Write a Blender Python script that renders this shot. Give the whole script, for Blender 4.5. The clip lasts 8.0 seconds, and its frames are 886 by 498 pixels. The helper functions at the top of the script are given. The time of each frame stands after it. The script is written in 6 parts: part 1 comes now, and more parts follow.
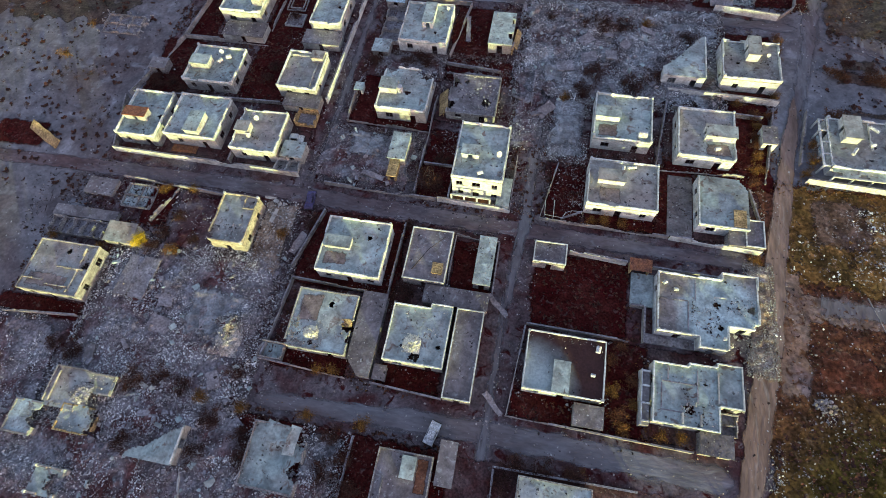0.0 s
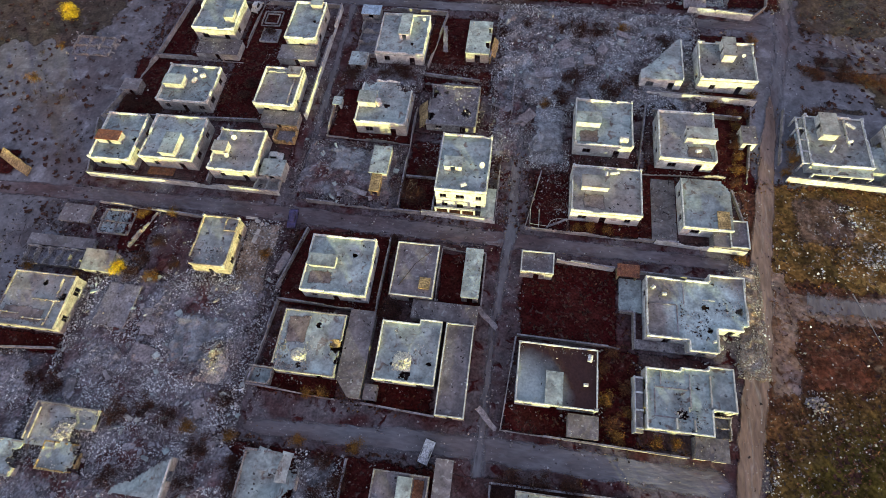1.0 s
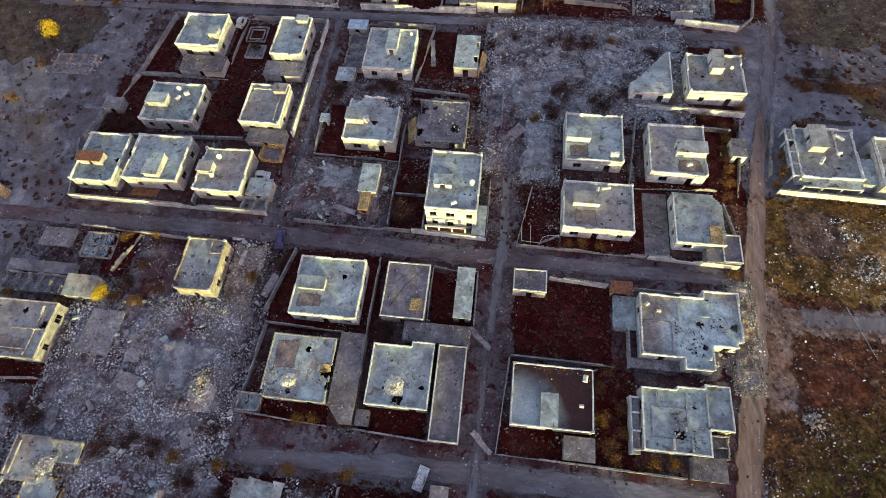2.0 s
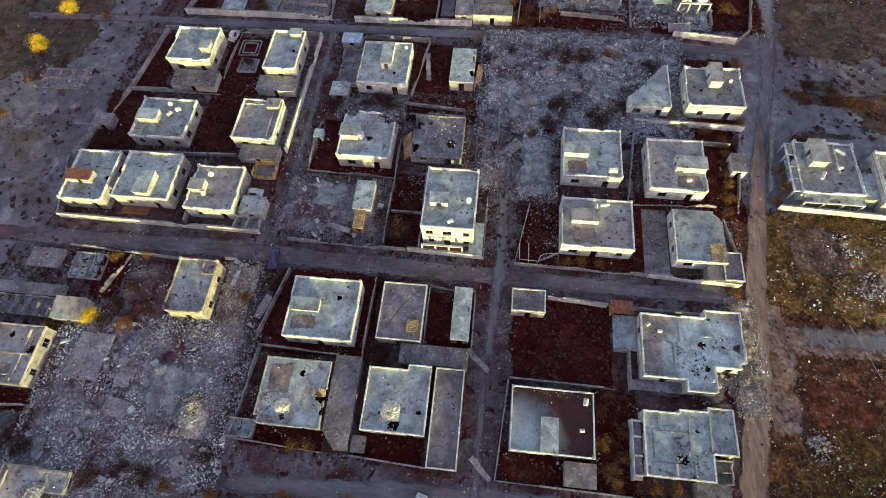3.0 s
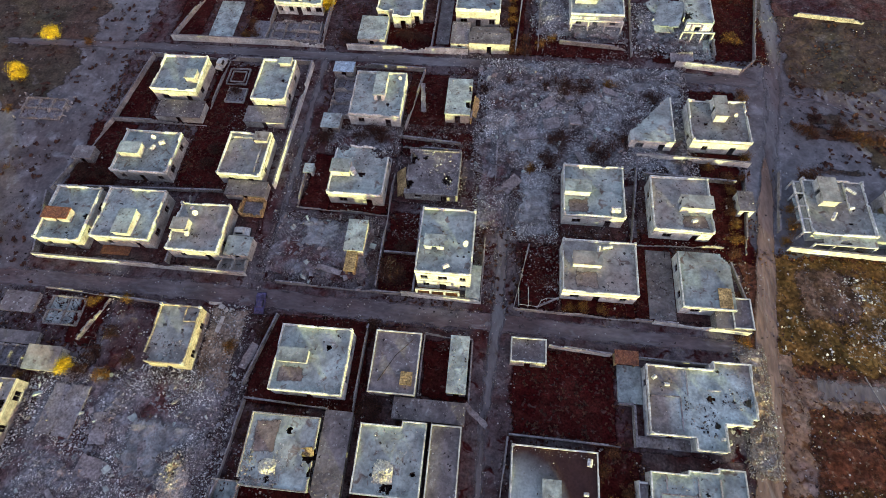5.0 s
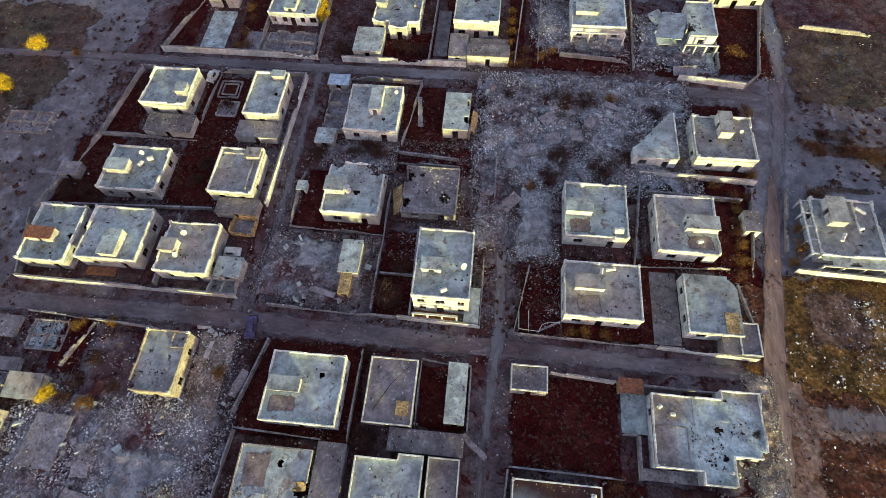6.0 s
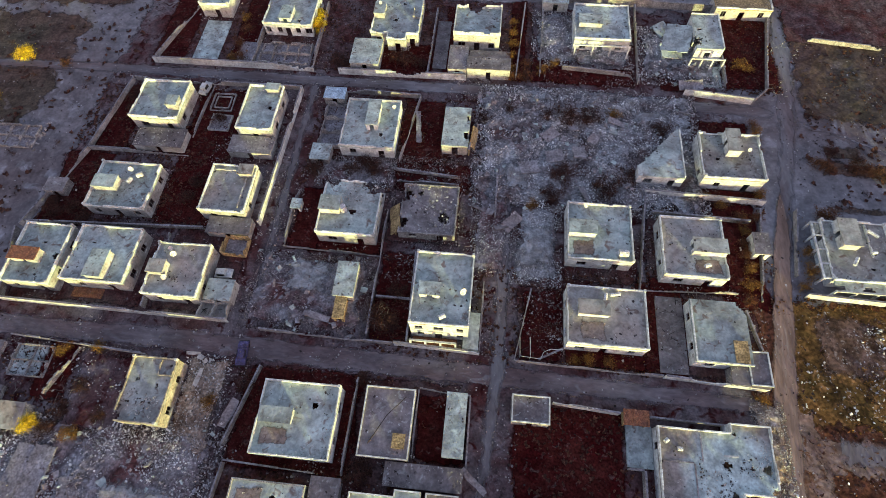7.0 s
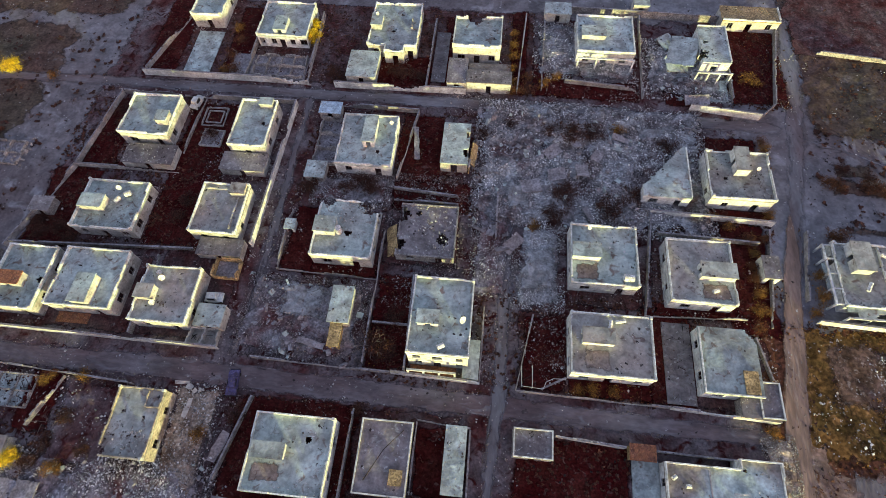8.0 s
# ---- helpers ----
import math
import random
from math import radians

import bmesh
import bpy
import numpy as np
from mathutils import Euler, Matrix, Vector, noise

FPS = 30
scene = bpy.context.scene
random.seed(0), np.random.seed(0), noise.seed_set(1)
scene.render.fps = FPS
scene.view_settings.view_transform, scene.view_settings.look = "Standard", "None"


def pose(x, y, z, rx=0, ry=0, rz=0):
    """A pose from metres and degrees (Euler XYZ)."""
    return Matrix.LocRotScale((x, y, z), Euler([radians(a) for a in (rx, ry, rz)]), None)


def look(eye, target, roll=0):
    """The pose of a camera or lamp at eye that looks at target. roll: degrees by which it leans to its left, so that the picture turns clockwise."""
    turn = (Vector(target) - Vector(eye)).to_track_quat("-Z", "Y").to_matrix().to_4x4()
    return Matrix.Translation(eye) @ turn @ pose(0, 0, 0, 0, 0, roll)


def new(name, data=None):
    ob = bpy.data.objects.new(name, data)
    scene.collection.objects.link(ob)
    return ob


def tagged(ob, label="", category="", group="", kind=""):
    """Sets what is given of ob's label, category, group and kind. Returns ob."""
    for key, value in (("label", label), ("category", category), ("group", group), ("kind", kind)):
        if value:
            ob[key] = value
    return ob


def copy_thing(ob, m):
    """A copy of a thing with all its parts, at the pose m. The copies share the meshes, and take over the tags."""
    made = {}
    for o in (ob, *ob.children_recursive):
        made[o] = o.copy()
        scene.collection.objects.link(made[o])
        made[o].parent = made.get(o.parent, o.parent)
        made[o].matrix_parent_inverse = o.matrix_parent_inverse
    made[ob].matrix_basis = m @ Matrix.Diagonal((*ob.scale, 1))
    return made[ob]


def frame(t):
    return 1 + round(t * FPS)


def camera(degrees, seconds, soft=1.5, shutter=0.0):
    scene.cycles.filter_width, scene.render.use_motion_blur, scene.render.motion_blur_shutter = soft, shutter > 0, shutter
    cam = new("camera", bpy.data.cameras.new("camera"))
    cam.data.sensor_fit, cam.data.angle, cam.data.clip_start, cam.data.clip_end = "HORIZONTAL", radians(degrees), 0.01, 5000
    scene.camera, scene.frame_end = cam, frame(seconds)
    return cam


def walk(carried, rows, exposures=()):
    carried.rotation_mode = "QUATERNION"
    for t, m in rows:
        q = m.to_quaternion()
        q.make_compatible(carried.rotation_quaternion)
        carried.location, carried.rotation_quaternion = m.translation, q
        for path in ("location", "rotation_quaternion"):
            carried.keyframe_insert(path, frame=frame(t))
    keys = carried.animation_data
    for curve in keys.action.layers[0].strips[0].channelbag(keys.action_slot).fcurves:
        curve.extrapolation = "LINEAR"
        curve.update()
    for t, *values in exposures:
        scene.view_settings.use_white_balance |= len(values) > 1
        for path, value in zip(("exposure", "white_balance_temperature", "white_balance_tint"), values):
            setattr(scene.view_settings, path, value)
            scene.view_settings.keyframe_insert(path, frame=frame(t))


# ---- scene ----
import itertools

cam = camera(80.4, 8.0, soft=0.7)
PATH = [
    (0, (-0.333, -0.215, 90.678), (-0.588, 0.597, 88.868), -7.4),
    (0.5, (-0.466, 0.821, 90.617), (-0.716, 1.639, 88.809), -6.9),
    (1, (-0.571, 1.916, 90.603), (-0.778, 2.748, 88.796), -6.8),
    (1.5, (-0.733, 3.351, 90.558), (-0.919, 4.194, 88.754), -6.4),
    (2.8, (-1.165, 7.693, 90.119), (-1.331, 8.555, 88.322), -5.2),
    (3, (-1.249, 8.401, 90.088), (-1.414, 9.264, 88.292), -5.3),
    (3.5, (-1.503, 10.242, 89.945), (-1.663, 11.109, 88.15), -5.0),
    (4, (-1.728, 12.282, 89.607), (-1.884, 13.155, 87.814), -4.7),
    (4.5, (-1.899, 14.292, 89.323), (-2.052, 15.168, 87.532), -4.5),
    (4.7, (-1.985, 15.148, 89.229), (-2.137, 16.029, 87.44), -4.4),
    (6, (-2.674, 21.051, 87.747), (-2.814, 21.945, 85.963), -3.6),
    (6.5, (-2.92, 23.542, 87.214), (-3.057, 24.437, 85.431), -3.4),
    (7, (-3.153, 26.042, 86.651), (-3.289, 26.936, 84.868), -3.2),
    (7.5, (-3.432, 28.669, 86.047), (-3.565, 29.563, 84.263), -3.1),
    (8, (-3.719, 31.276, 85.618), (-3.85, 32.168, 83.833), -2.9),
]
EXPOSURES = [(0.0, 2.13, 6760, 41), (0.5, 2.13, 7030, 46), (1.2, 2.13, 7230, 46.5), (8.0, 2.13, 7230, 46.5)]
walk(cam, [(t, look(eye, target, roll)) for t, eye, target, roll in PATH], EXPOSURES)

# ---- world and light ----
SUN_AZ, SUN_EL = 144.0, 3.9          # clockwise from +y; elevation
world = bpy.data.worlds.new("dusk_sky")
scene.world = world
world.use_nodes = True
wn = world.node_tree
sky = wn.nodes.new("ShaderNodeTexSky")
sky.sky_type, sky.sun_disc = "NISHITA", False
sky.sun_elevation, sky.sun_rotation = radians(SUN_EL), radians(SUN_AZ)
sky.dust_density, sky.ozone_density = 1.0, 1.6
wn.nodes["Background"].inputs["Strength"].default_value = 0.15
wn.links.new(sky.outputs["Color"], wn.nodes["Background"].inputs["Color"])
sun = new("sun", bpy.data.lights.new("sun", "SUN"))
sun.data.energy, sun.data.angle, sun.data.color = 2.0, radians(1.5), (0.71, 1.0, 0.36)
a, e = radians(SUN_AZ), radians(SUN_EL)
to_sun = Vector((math.sin(a) * math.cos(e), math.cos(a) * math.cos(e), math.sin(e)))
sun.matrix_world = look(to_sun * 300, (0, 0, 0))


# ---- materials ----
def surface(name, one, two, three=None, scale=0.25, stain=0.55, rough=0.9, bump=0.35, grain=9.0, islands=0.0, objects=0.0, metal=0.0, speck=0.0, contrast=1.0, split=None, blotch=None, soft=0.0, stretch=None):
    """A weathered surface: two colours mixed broadly, a third in stains, grain and relief."""
    m = bpy.data.materials.new(name)
    m.use_nodes = True
    t = m.node_tree
    n, l = t.nodes, t.links
    p = n["Principled BSDF"]
    pos = n.new("ShaderNodeNewGeometry")
    where = pos.outputs["Position"]
    if stretch:
        drawn = n.new("ShaderNodeVectorMath")
        drawn.operation = "MULTIPLY"
        drawn.inputs[1].default_value = stretch
        l.new(where, drawn.inputs[0])
        where = drawn.outputs["Vector"]

    def noise_at(sc, detail=5.0, distortion=0.0):
        k = n.new("ShaderNodeTexNoise")
        k.inputs["Scale"].default_value, k.inputs["Detail"].default_value = sc, detail
        k.inputs["Distortion"].default_value = distortion
        l.new(where, k.inputs["Vector"])
        return k.outputs["Fac"]

    def ramp(fac, lo, hi):
        k = n.new("ShaderNodeMapRange")
        k.inputs["From Min"].default_value, k.inputs["From Max"].default_value = lo, hi
        l.new(fac, k.inputs["Value"])
        return k.outputs["Result"]

    def mix(fac, x, y, mode="MIX"):
        k = n.new("ShaderNodeMix")
        k.data_type, k.blend_type = "RGBA", mode
        for socket, value in ((k.inputs["Factor"], fac), (k.inputs["A"], x), (k.inputs["B"], y)):
            if isinstance(value, (int, float)):
                socket.default_value = value
            elif isinstance(value, tuple):
                socket.default_value = (*value, 1)
            else:
                l.new(value, socket)
        return k.outputs["Result"]

    blend = ramp(noise_at(scale, 6, 0.6), 0.35, 0.65)
    if split:
        away = n.new("ShaderNodeVectorMath")
        away.operation = "DISTANCE"
        away.inputs[1].default_value = split[:3]
        l.new(pos.outputs["Position"], away.inputs[0])
        add = n.new("ShaderNodeMath")
        add.operation = "MULTIPLY_ADD"
        add.inputs[1].default_value = 2.5
        l.new(noise_at(scale, 6, 0.6), add.inputs[0])
        l.new(away.outputs["Value"], add.inputs[2])
        blend = ramp(add.outputs["Value"], split[3], split[4])
    c = mix(blend, one, two)
    if three:
        c = mix(ramp(noise_at(scale * 4.3, 8, 1.0), stain, stain + 0.12), c, three)
    fine = noise_at(grain, 4)
    lo, hi = 1 - 0.45 * contrast, 1 + 0.4 * contrast
    c = mix(1.0, c, mix(ramp(fine, 0.36, 0.64), (lo, lo, lo), (hi, hi, hi)), "MULTIPLY")
    broad = noise_at(grain * 0.22, 9, 0.5)
    k = contrast if blotch is None else blotch
    lo, hi = 1 - 0.3 * k, 1 + 0.28 * k
    c = mix(1.0, c, mix(ramp(broad, 0.36, 0.64), (lo, lo, lo), (hi, hi, hi)), "MULTIPLY")
    if speck:
        for sc, tone in ((4.1, (0.48, 0.48, 0.47)), (2.6, (0.035, 0.028, 0.026))):
            jolt = n.new("ShaderNodeTexNoise")
            jolt.inputs["Scale"].default_value, jolt.inputs["Detail"].default_value = sc * 1.3, 3.0
            l.new(pos.outputs["Position"], jolt.inputs["Vector"])
            moved = n.new("ShaderNodeVectorMath")
            moved.operation = "MULTIPLY_ADD"
            moved.inputs[1].default_value = (0.5, 0.5, 0.5)
            l.new(jolt.outputs["Color"], moved.inputs[0])
            l.new(pos.outputs["Position"], moved.inputs[2])
            k = n.new("ShaderNodeTexVoronoi")
            k.inputs["Scale"].default_value = sc
            l.new(moved.outputs["Vector"], k.inputs["Vector"])
            pick = n.new("ShaderNodeSeparateColor")
            l.new(k.outputs["Color"], pick.inputs["Color"])
            size = n.new("ShaderNodeMath")
            size.operation = "SUBTRACT"
            l.new(ramp(pick.outputs["Red"], 1 - speck, 1.0), size.inputs[0])
            l.new(k.outputs["Distance"], size.inputs[1])
            here = n.new("ShaderNodeMath")
            here.operation = "MULTIPLY"
            l.new(ramp(size.outputs["Value"], 0.0, 0.06), here.inputs[0])
            l.new(ramp(noise_at(0.11 * sc, 4), 0.50, 0.60), here.inputs[1])
            c = mix(here.outputs["Value"], c, tone)
    if islands or objects:
        r = pos.outputs["Random Per Island"] if islands else n.new("ShaderNodeObjectInfo").outputs["Random"]
        k = islands or objects
        c = mix(1.0, c, mix(r, (1 - k, 1 - k, 1 - k), (1 + k, 1 + k * 0.97, 1 + k * 0.93)), "MULTIPLY")
    l.new(c, p.inputs["Base Color"])
    if soft:
        rim = n.new("ShaderNodeAttribute")
        rim.attribute_name = "rim"
        near = n.new("ShaderNodeMath")
        near.operation = "MULTIPLY_ADD"
        near.inputs[1].default_value = 1.0 / soft
        far_in = n.new("ShaderNodeMath")
        far_in.operation = "MULTIPLY"
        far_in.inputs[1].default_value = -1.15
        l.new(noise_at(0.9, 8, 0.8), far_in.inputs[0])
        l.new(rim.outputs["Fac"], near.inputs[0])
        l.new(far_in.outputs["Value"], near.inputs[2])
        l.new(ramp(near.outputs["Value"], -0.28, 0.12), p.inputs["Alpha"])
    p.inputs["Roughness"].default_value, p.inputs["Metallic"].default_value = rough, metal
    p.inputs["Specular IOR Level"].default_value = 0.04 if soft else 0.2
    b = n.new("ShaderNodeBump")
    b.inputs["Strength"].default_value, b.inputs["Distance"].default_value = bump, 0.15
    l.new(fine, b.inputs["Height"])
    l.new(b.outputs["Normal"], p.inputs["Normal"])
    return m


DUST = surface("dusty_ground", (0.196, 0.198, 0.207), (0.126, 0.100, 0.100), (0.245, 0.242, 0.252), 0.045, 0.56, grain=1.4, speck=0.02, contrast=0.35, blotch=0.9)
ROAD = surface("dusty_road", (0.198, 0.199, 0.207), (0.150, 0.112, 0.108), (0.225, 0.215, 0.222), 0.16, 0.6, grain=2.0, speck=0.02, contrast=0.3, blotch=0.6, soft=1.8, stretch=(0.3, 1.0, 1.0))
LANE = surface("dusty_lane", (0.198, 0.202, 0.210), (0.150, 0.118, 0.116), (0.232, 0.226, 0.235), 0.16, 0.6, grain=2.0, speck=0.02, contrast=0.3, blotch=0.6, soft=2.2, stretch=(1.0, 0.3, 1.0))
STREET = surface("brown_street_dust", (0.190, 0.160, 0.162), (0.135, 0.085, 0.082), (0.215, 0.195, 0.20), 0.16, 0.58, grain=2.0, speck=0.03, contrast=0.35, blotch=0.8, soft=1.6, stretch=(0.4, 1.0, 1.0))
TRACK = surface("dirt_track", (0.285, 0.195, 0.155), (0.215, 0.138, 0.106), (0.31, 0.245, 0.205), 0.16, 0.56, grain=2.2, speck=0.02, contrast=0.4, blotch=0.8, soft=0.9, stretch=(1.0, 0.22, 1.0))
# yard soil; its dark red also copies the tint of shade
YARD = surface("dark_soil_and_shade", (0.048, 0.005, 0.005), (0.066, 0.014, 0.011), (0.115, 0.066, 0.056), 0.22, 0.60, grain=2.6, contrast=0.9, blotch=1.1, soft=1.4)
# dark soil, with shade between houses and walls put into its colour
SHADESOIL = surface("court_soil_and_shade", (0.078, 0.024, 0.021), (0.115, 0.080, 0.078), (0.165, 0.140, 0.138), 0.20, 0.60, grain=2.4, contrast=0.8, blotch=1.1, soft=1.2)
FIELD = surface("field_soil", (0.066, 0.048, 0.012), (0.115, 0.044, 0.024), (0.180, 0.110, 0.064), 0.14, 0.58, grain=1.9, speck=0.06, contrast=1.1, blotch=1.5, soft=0.9, split=(68, 0, 0, 20, 34))
ROOF = surface("roof_concrete", (0.345, 0.44, 0.412), (0.295, 0.325, 0.303), (0.19, 0.152, 0.130), 0.16, 0.57, grain=2.0, objects=0.16, speck=0.05, contrast=0.35, blotch=1.0)
STAINED = surface("stained_roof_concrete", (0.36, 0.44, 0.415), (0.065, 0.030, 0.026), None, 0.35, grain=3.0, contrast=0.3, split=(5.6, 17.6, 2.8, 4.4, 9.6))
HALFDUST = surface("half_dusted_roof", (0.40, 0.51, 0.485), (0.245, 0.215, 0.195), None, 0.5, grain=2.4, contrast=0.4, blotch=1.0, split=(36.5, 34.4, 2.8, 6.8, 9.4))
FIELDDUST = surface("field_track", (0.215, 0.122, 0.086), (0.245, 0.180, 0.152), (0.125, 0.056, 0.030), 0.12, 0.55, grain=1.6, speck=0.04, contrast=0.7, blotch=1.2, soft=2.0)
STONY = surface("stony_field_soil", (0.235, 0.125, 0.045), (0.135, 0.085, 0.028), (0.42, 0.33, 0.23), 0.28, 0.56, grain=1.6, speck=0.16, contrast=1.0, blotch=1.3, soft=4.0)
OCHRESOIL = surface("ochre_field_soil", (0.165, 0.080, 0.026), (0.084, 0.052, 0.018), (0.27, 0.135, 0.050), 0.16, 0.56, grain=1.8, speck=0.08, contrast=1.0, blotch=1.4, soft=1.6)
DUSKSOIL = surface("dusky_field_soil", (0.150, 0.092, 0.072), (0.088, 0.050, 0.030), (0.24, 0.19, 0.165), 0.3, 0.57, grain=1.8, speck=0.10, contrast=1.0, blotch=1.3, soft=3.0)
REDSOIL = surface("red_field_soil", (0.135, 0.042, 0.024), (0.080, 0.030, 0.020), (0.20, 0.11, 0.075), 0.2, 0.58, grain=1.8, speck=0.04, contrast=1.0, blotch=1.4, soft=3.5)
OCHREWALL = surface("cream_ochre_render", (0.40, 0.35, 0.275), (0.30, 0.25, 0.19), (0.19, 0.145, 0.115), 0.5, 0.57, grain=2.6, contrast=0.6, blotch=0.9)
ROOFGRIT = surface("roof_grit_bits", (0.50, 0.49, 0.44), (0.28, 0.25, 0.22), None, 0.4, grain=4.0, islands=0.6)
# brown of roof dust, also used to paint bounced warm light
DUSTBOUNCE = surface("brown_dust_and_bounce", (0.225, 0.165, 0.135), (0.285, 0.235, 0.205), (0.17, 0.115, 0.095), 0.35, 0.58, grain=2.4, speck=0.02, contrast=0.4, blotch=1.0, soft=1.0)
PALE_FINES = surface("pale_plaster_fines", (0.74, 0.72, 0.55), (0.58, 0.55, 0.42), (0.40, 0.35, 0.28), 0.8, 0.62, grain=4.0, contrast=0.8, bump=0.6)
TIMBER = surface("grey_timber", (0.20, 0.165, 0.145), (0.13, 0.10, 0.085), None, 1.0, grain=4.0, islands=0.6, bump=0.0)
BROWNROOF = surface("brown_dusted_roof", (0.30, 0.255, 0.22), (0.325, 0.36, 0.33), (0.165, 0.125, 0.108), 0.16, 0.58, grain=2.0, objects=0.12, speck=0.05, contrast=0.3, blotch=0.95)
OLDROOF = surface("old_grey_roof", (0.225, 0.205, 0.20), (0.165, 0.140, 0.138), (0.29, 0.295, 0.285), 0.22, 0.58, grain=2.2, objects=0.2, speck=0.08, contrast=0.4, blotch=0.9)
OCHRE = surface("ochre_plaster", (0.46, 0.32, 0.15), (0.33, 0.225, 0.11), (0.20, 0.135, 0.085), 0.7, 0.55, grain=3.0, contrast=1.0, blotch=1.0)
SCREED = surface("pale_screed", (0.42, 0.525, 0.50), (0.31, 0.345, 0.325), (0.195, 0.165, 0.145), 0.25, 0.58, grain=2.4, speck=0.05, contrast=0.35, blotch=1.1)
PLASTER = surface("cream_plaster", (0.44, 0.44, 0.405), (0.335, 0.32, 0.295), (0.22, 0.175, 0.15), 0.30, 0.57, grain=2.0, objects=0.16, contrast=0.4, blotch=0.7)
WHITE = surface("white_render", (0.60, 0.635, 0.61), (0.46, 0.465, 0.445), (0.27, 0.235, 0.21), 0.30, 0.58, grain=2.0, objects=0.12, contrast=0.4, blotch=0.7)
COPING = surface("white_parapet_render", (0.72, 0.76, 0.72), (0.54, 0.545, 0.51), (0.34, 0.30, 0.26), 0.6, 0.60, grain=2.4, objects=0.12, contrast=0.5, blotch=0.8)
WORN = surface("worn_wall_render", (0.36, 0.335, 0.315), (0.25, 0.225, 0.21), (0.16, 0.125, 0.115), 0.5, 0.58, grain=2.4, objects=0.25, contrast=0.45, blotch=0.8)
BLOCK = surface("bare_block", (0.33, 0.31, 0.29), (0.23, 0.21, 0.20), (0.44, 0.42, 0.38), 0.5, 0.62, grain=5.0, objects=0.15)
CONCRETE = surface("broken_concrete", (0.29, 0.28, 0.29), (0.20, 0.18, 0.18), (0.12, 0.09, 0.09), 0.22, 0.60, grain=2.6, speck=0.06, contrast=0.7)
# the maroon second colour paints the shaded gaps between chunks
HEAP = surface("rubble_fines", (0.225, 0.222, 0.230), (0.105, 0.044, 0.042), (0.29, 0.30, 0.305), 0.16, 0.58, grain=2.2, contrast=0.9, blotch=1.3, soft=2.2)
# darker mottles here replace the shading of higher mounds
PALEHEAP = surface("pale_rubble_fines", (0.268, 0.287, 0.292), (0.100, 0.064, 0.062), (0.345, 0.365, 0.37), 0.16, 0.57, grain=2.2, contrast=0.9, blotch=1.5, soft=2.2)
BROWNHEAP = surface("brown_rubble_fines", (0.31, 0.25, 0.20), (0.19, 0.125, 0.095), (0.38, 0.34, 0.29), 0.3, 0.56, grain=2.4, contrast=0.9, blotch=1.2, soft=1.6)
GREYBITS = surface("scattered_grey_bits", (0.36, 0.34, 0.325), (0.19, 0.145, 0.13), None, 0.25, grain=4.0, islands=0.65, contrast=0.6)
# trodden soil; the maroon of shadows is mixed into its dark tones
SOIL = surface("town_soil", (0.085, 0.030, 0.028), (0.165, 0.148, 0.152), (0.050, 0.010, 0.010), 0.12, 0.53, grain=2.4, contrast=0.6, blotch=1.0, soft=2.5)
PALEDUST = surface("pale_fine_dust", (0.265, 0.285, 0.29), (0.215, 0.215, 0.215), (0.14, 0.10, 0.095), 0.3, 0.60, grain=2.6, contrast=0.5, blotch=1.1, soft=3.5)
REDDUST = surface("red_roof_tiles_dust", (0.20, 0.085, 0.045), (0.14, 0.060, 0.040), (0.24, 0.17, 0.13), 0.5, 0.6, grain=3.0, contrast=0.6, blotch=1.0, soft=0.5)
RUBBLE = surface("rubble_chunks", (0.54, 0.565, 0.56), (0.26, 0.23, 0.22), None, 0.2, grain=4.0, islands=0.8, contrast=0.6)
CHAR = surface("charred_bits", (0.05, 0.035, 0.032), (0.03, 0.022, 0.02), None, 0.3, grain=4.0, islands=0.5)
PALE_RUBBLE = surface("pale_rubble_chunks", (0.40, 0.39, 0.36), (0.27, 0.25, 0.23), None, 0.3, grain=5.0, islands=0.55)
DRY = surface("dry_weeds", (0.052, 0.018, 0.012), (0.095, 0.038, 0.022), None, 0.3, grain=3.0, islands=0.6, bump=0.0)
DARKFIELD = surface("dark_field_soil", (0.078, 0.066, 0.050), (0.105, 0.064, 0.052), (0.15, 0.135, 0.130), 0.06, 0.62, grain=1.8, speck=0.02, contrast=0.6, blotch=1.1, soft=2.2)
OLIVE = surface("olive_weeds", (0.098, 0.056, 0.019), (0.15, 0.062, 0.036), None, 0.055, grain=3.0, islands=0.45, bump=0.0)
LEAF = surface("ochre_leaves", (0.24, 0.115, 0.022), (0.120, 0.052, 0.020), None, 0.9, grain=3.0, islands=0.6, bump=0.0)
# yellow foliage, with the strong sun on it put into the colour
SUNLEAF = surface("sun_bright_yellow_leaves", (0.68, 0.47, 0.02), (0.46, 0.29, 0.02), None, 0.5, grain=3.0, islands=0.5, bump=0.0)
DARKLEAF = surface("dark_leaves", (0.046, 0.017, 0.013), (0.078, 0.032, 0.020), None, 0.5, grain=3.0, islands=0.5, bump=0.0)
RUSSET = surface("russet_leaves", (0.15, 0.062, 0.022), (0.085, 0.030, 0.018), None, 0.6, grain=3.0, islands=0.6, bump=0.0)
BARK = surface("bark", (0.10, 0.07, 0.05), (0.06, 0.04, 0.03), None, 2.0)
RUST = surface("rusty_sheet", (0.30, 0.11, 0.05), (0.20, 0.08, 0.05), (0.4, 0.25, 0.12), 0.8, 0.6, rough=0.7, objects=0.1)
BLUE = surface("faded_blue_sheet", (0.40, 0.55, 0.62), (0.30, 0.42, 0.50), (0.6, 0.66, 0.68), 0.8, 0.6, rough=0.6)
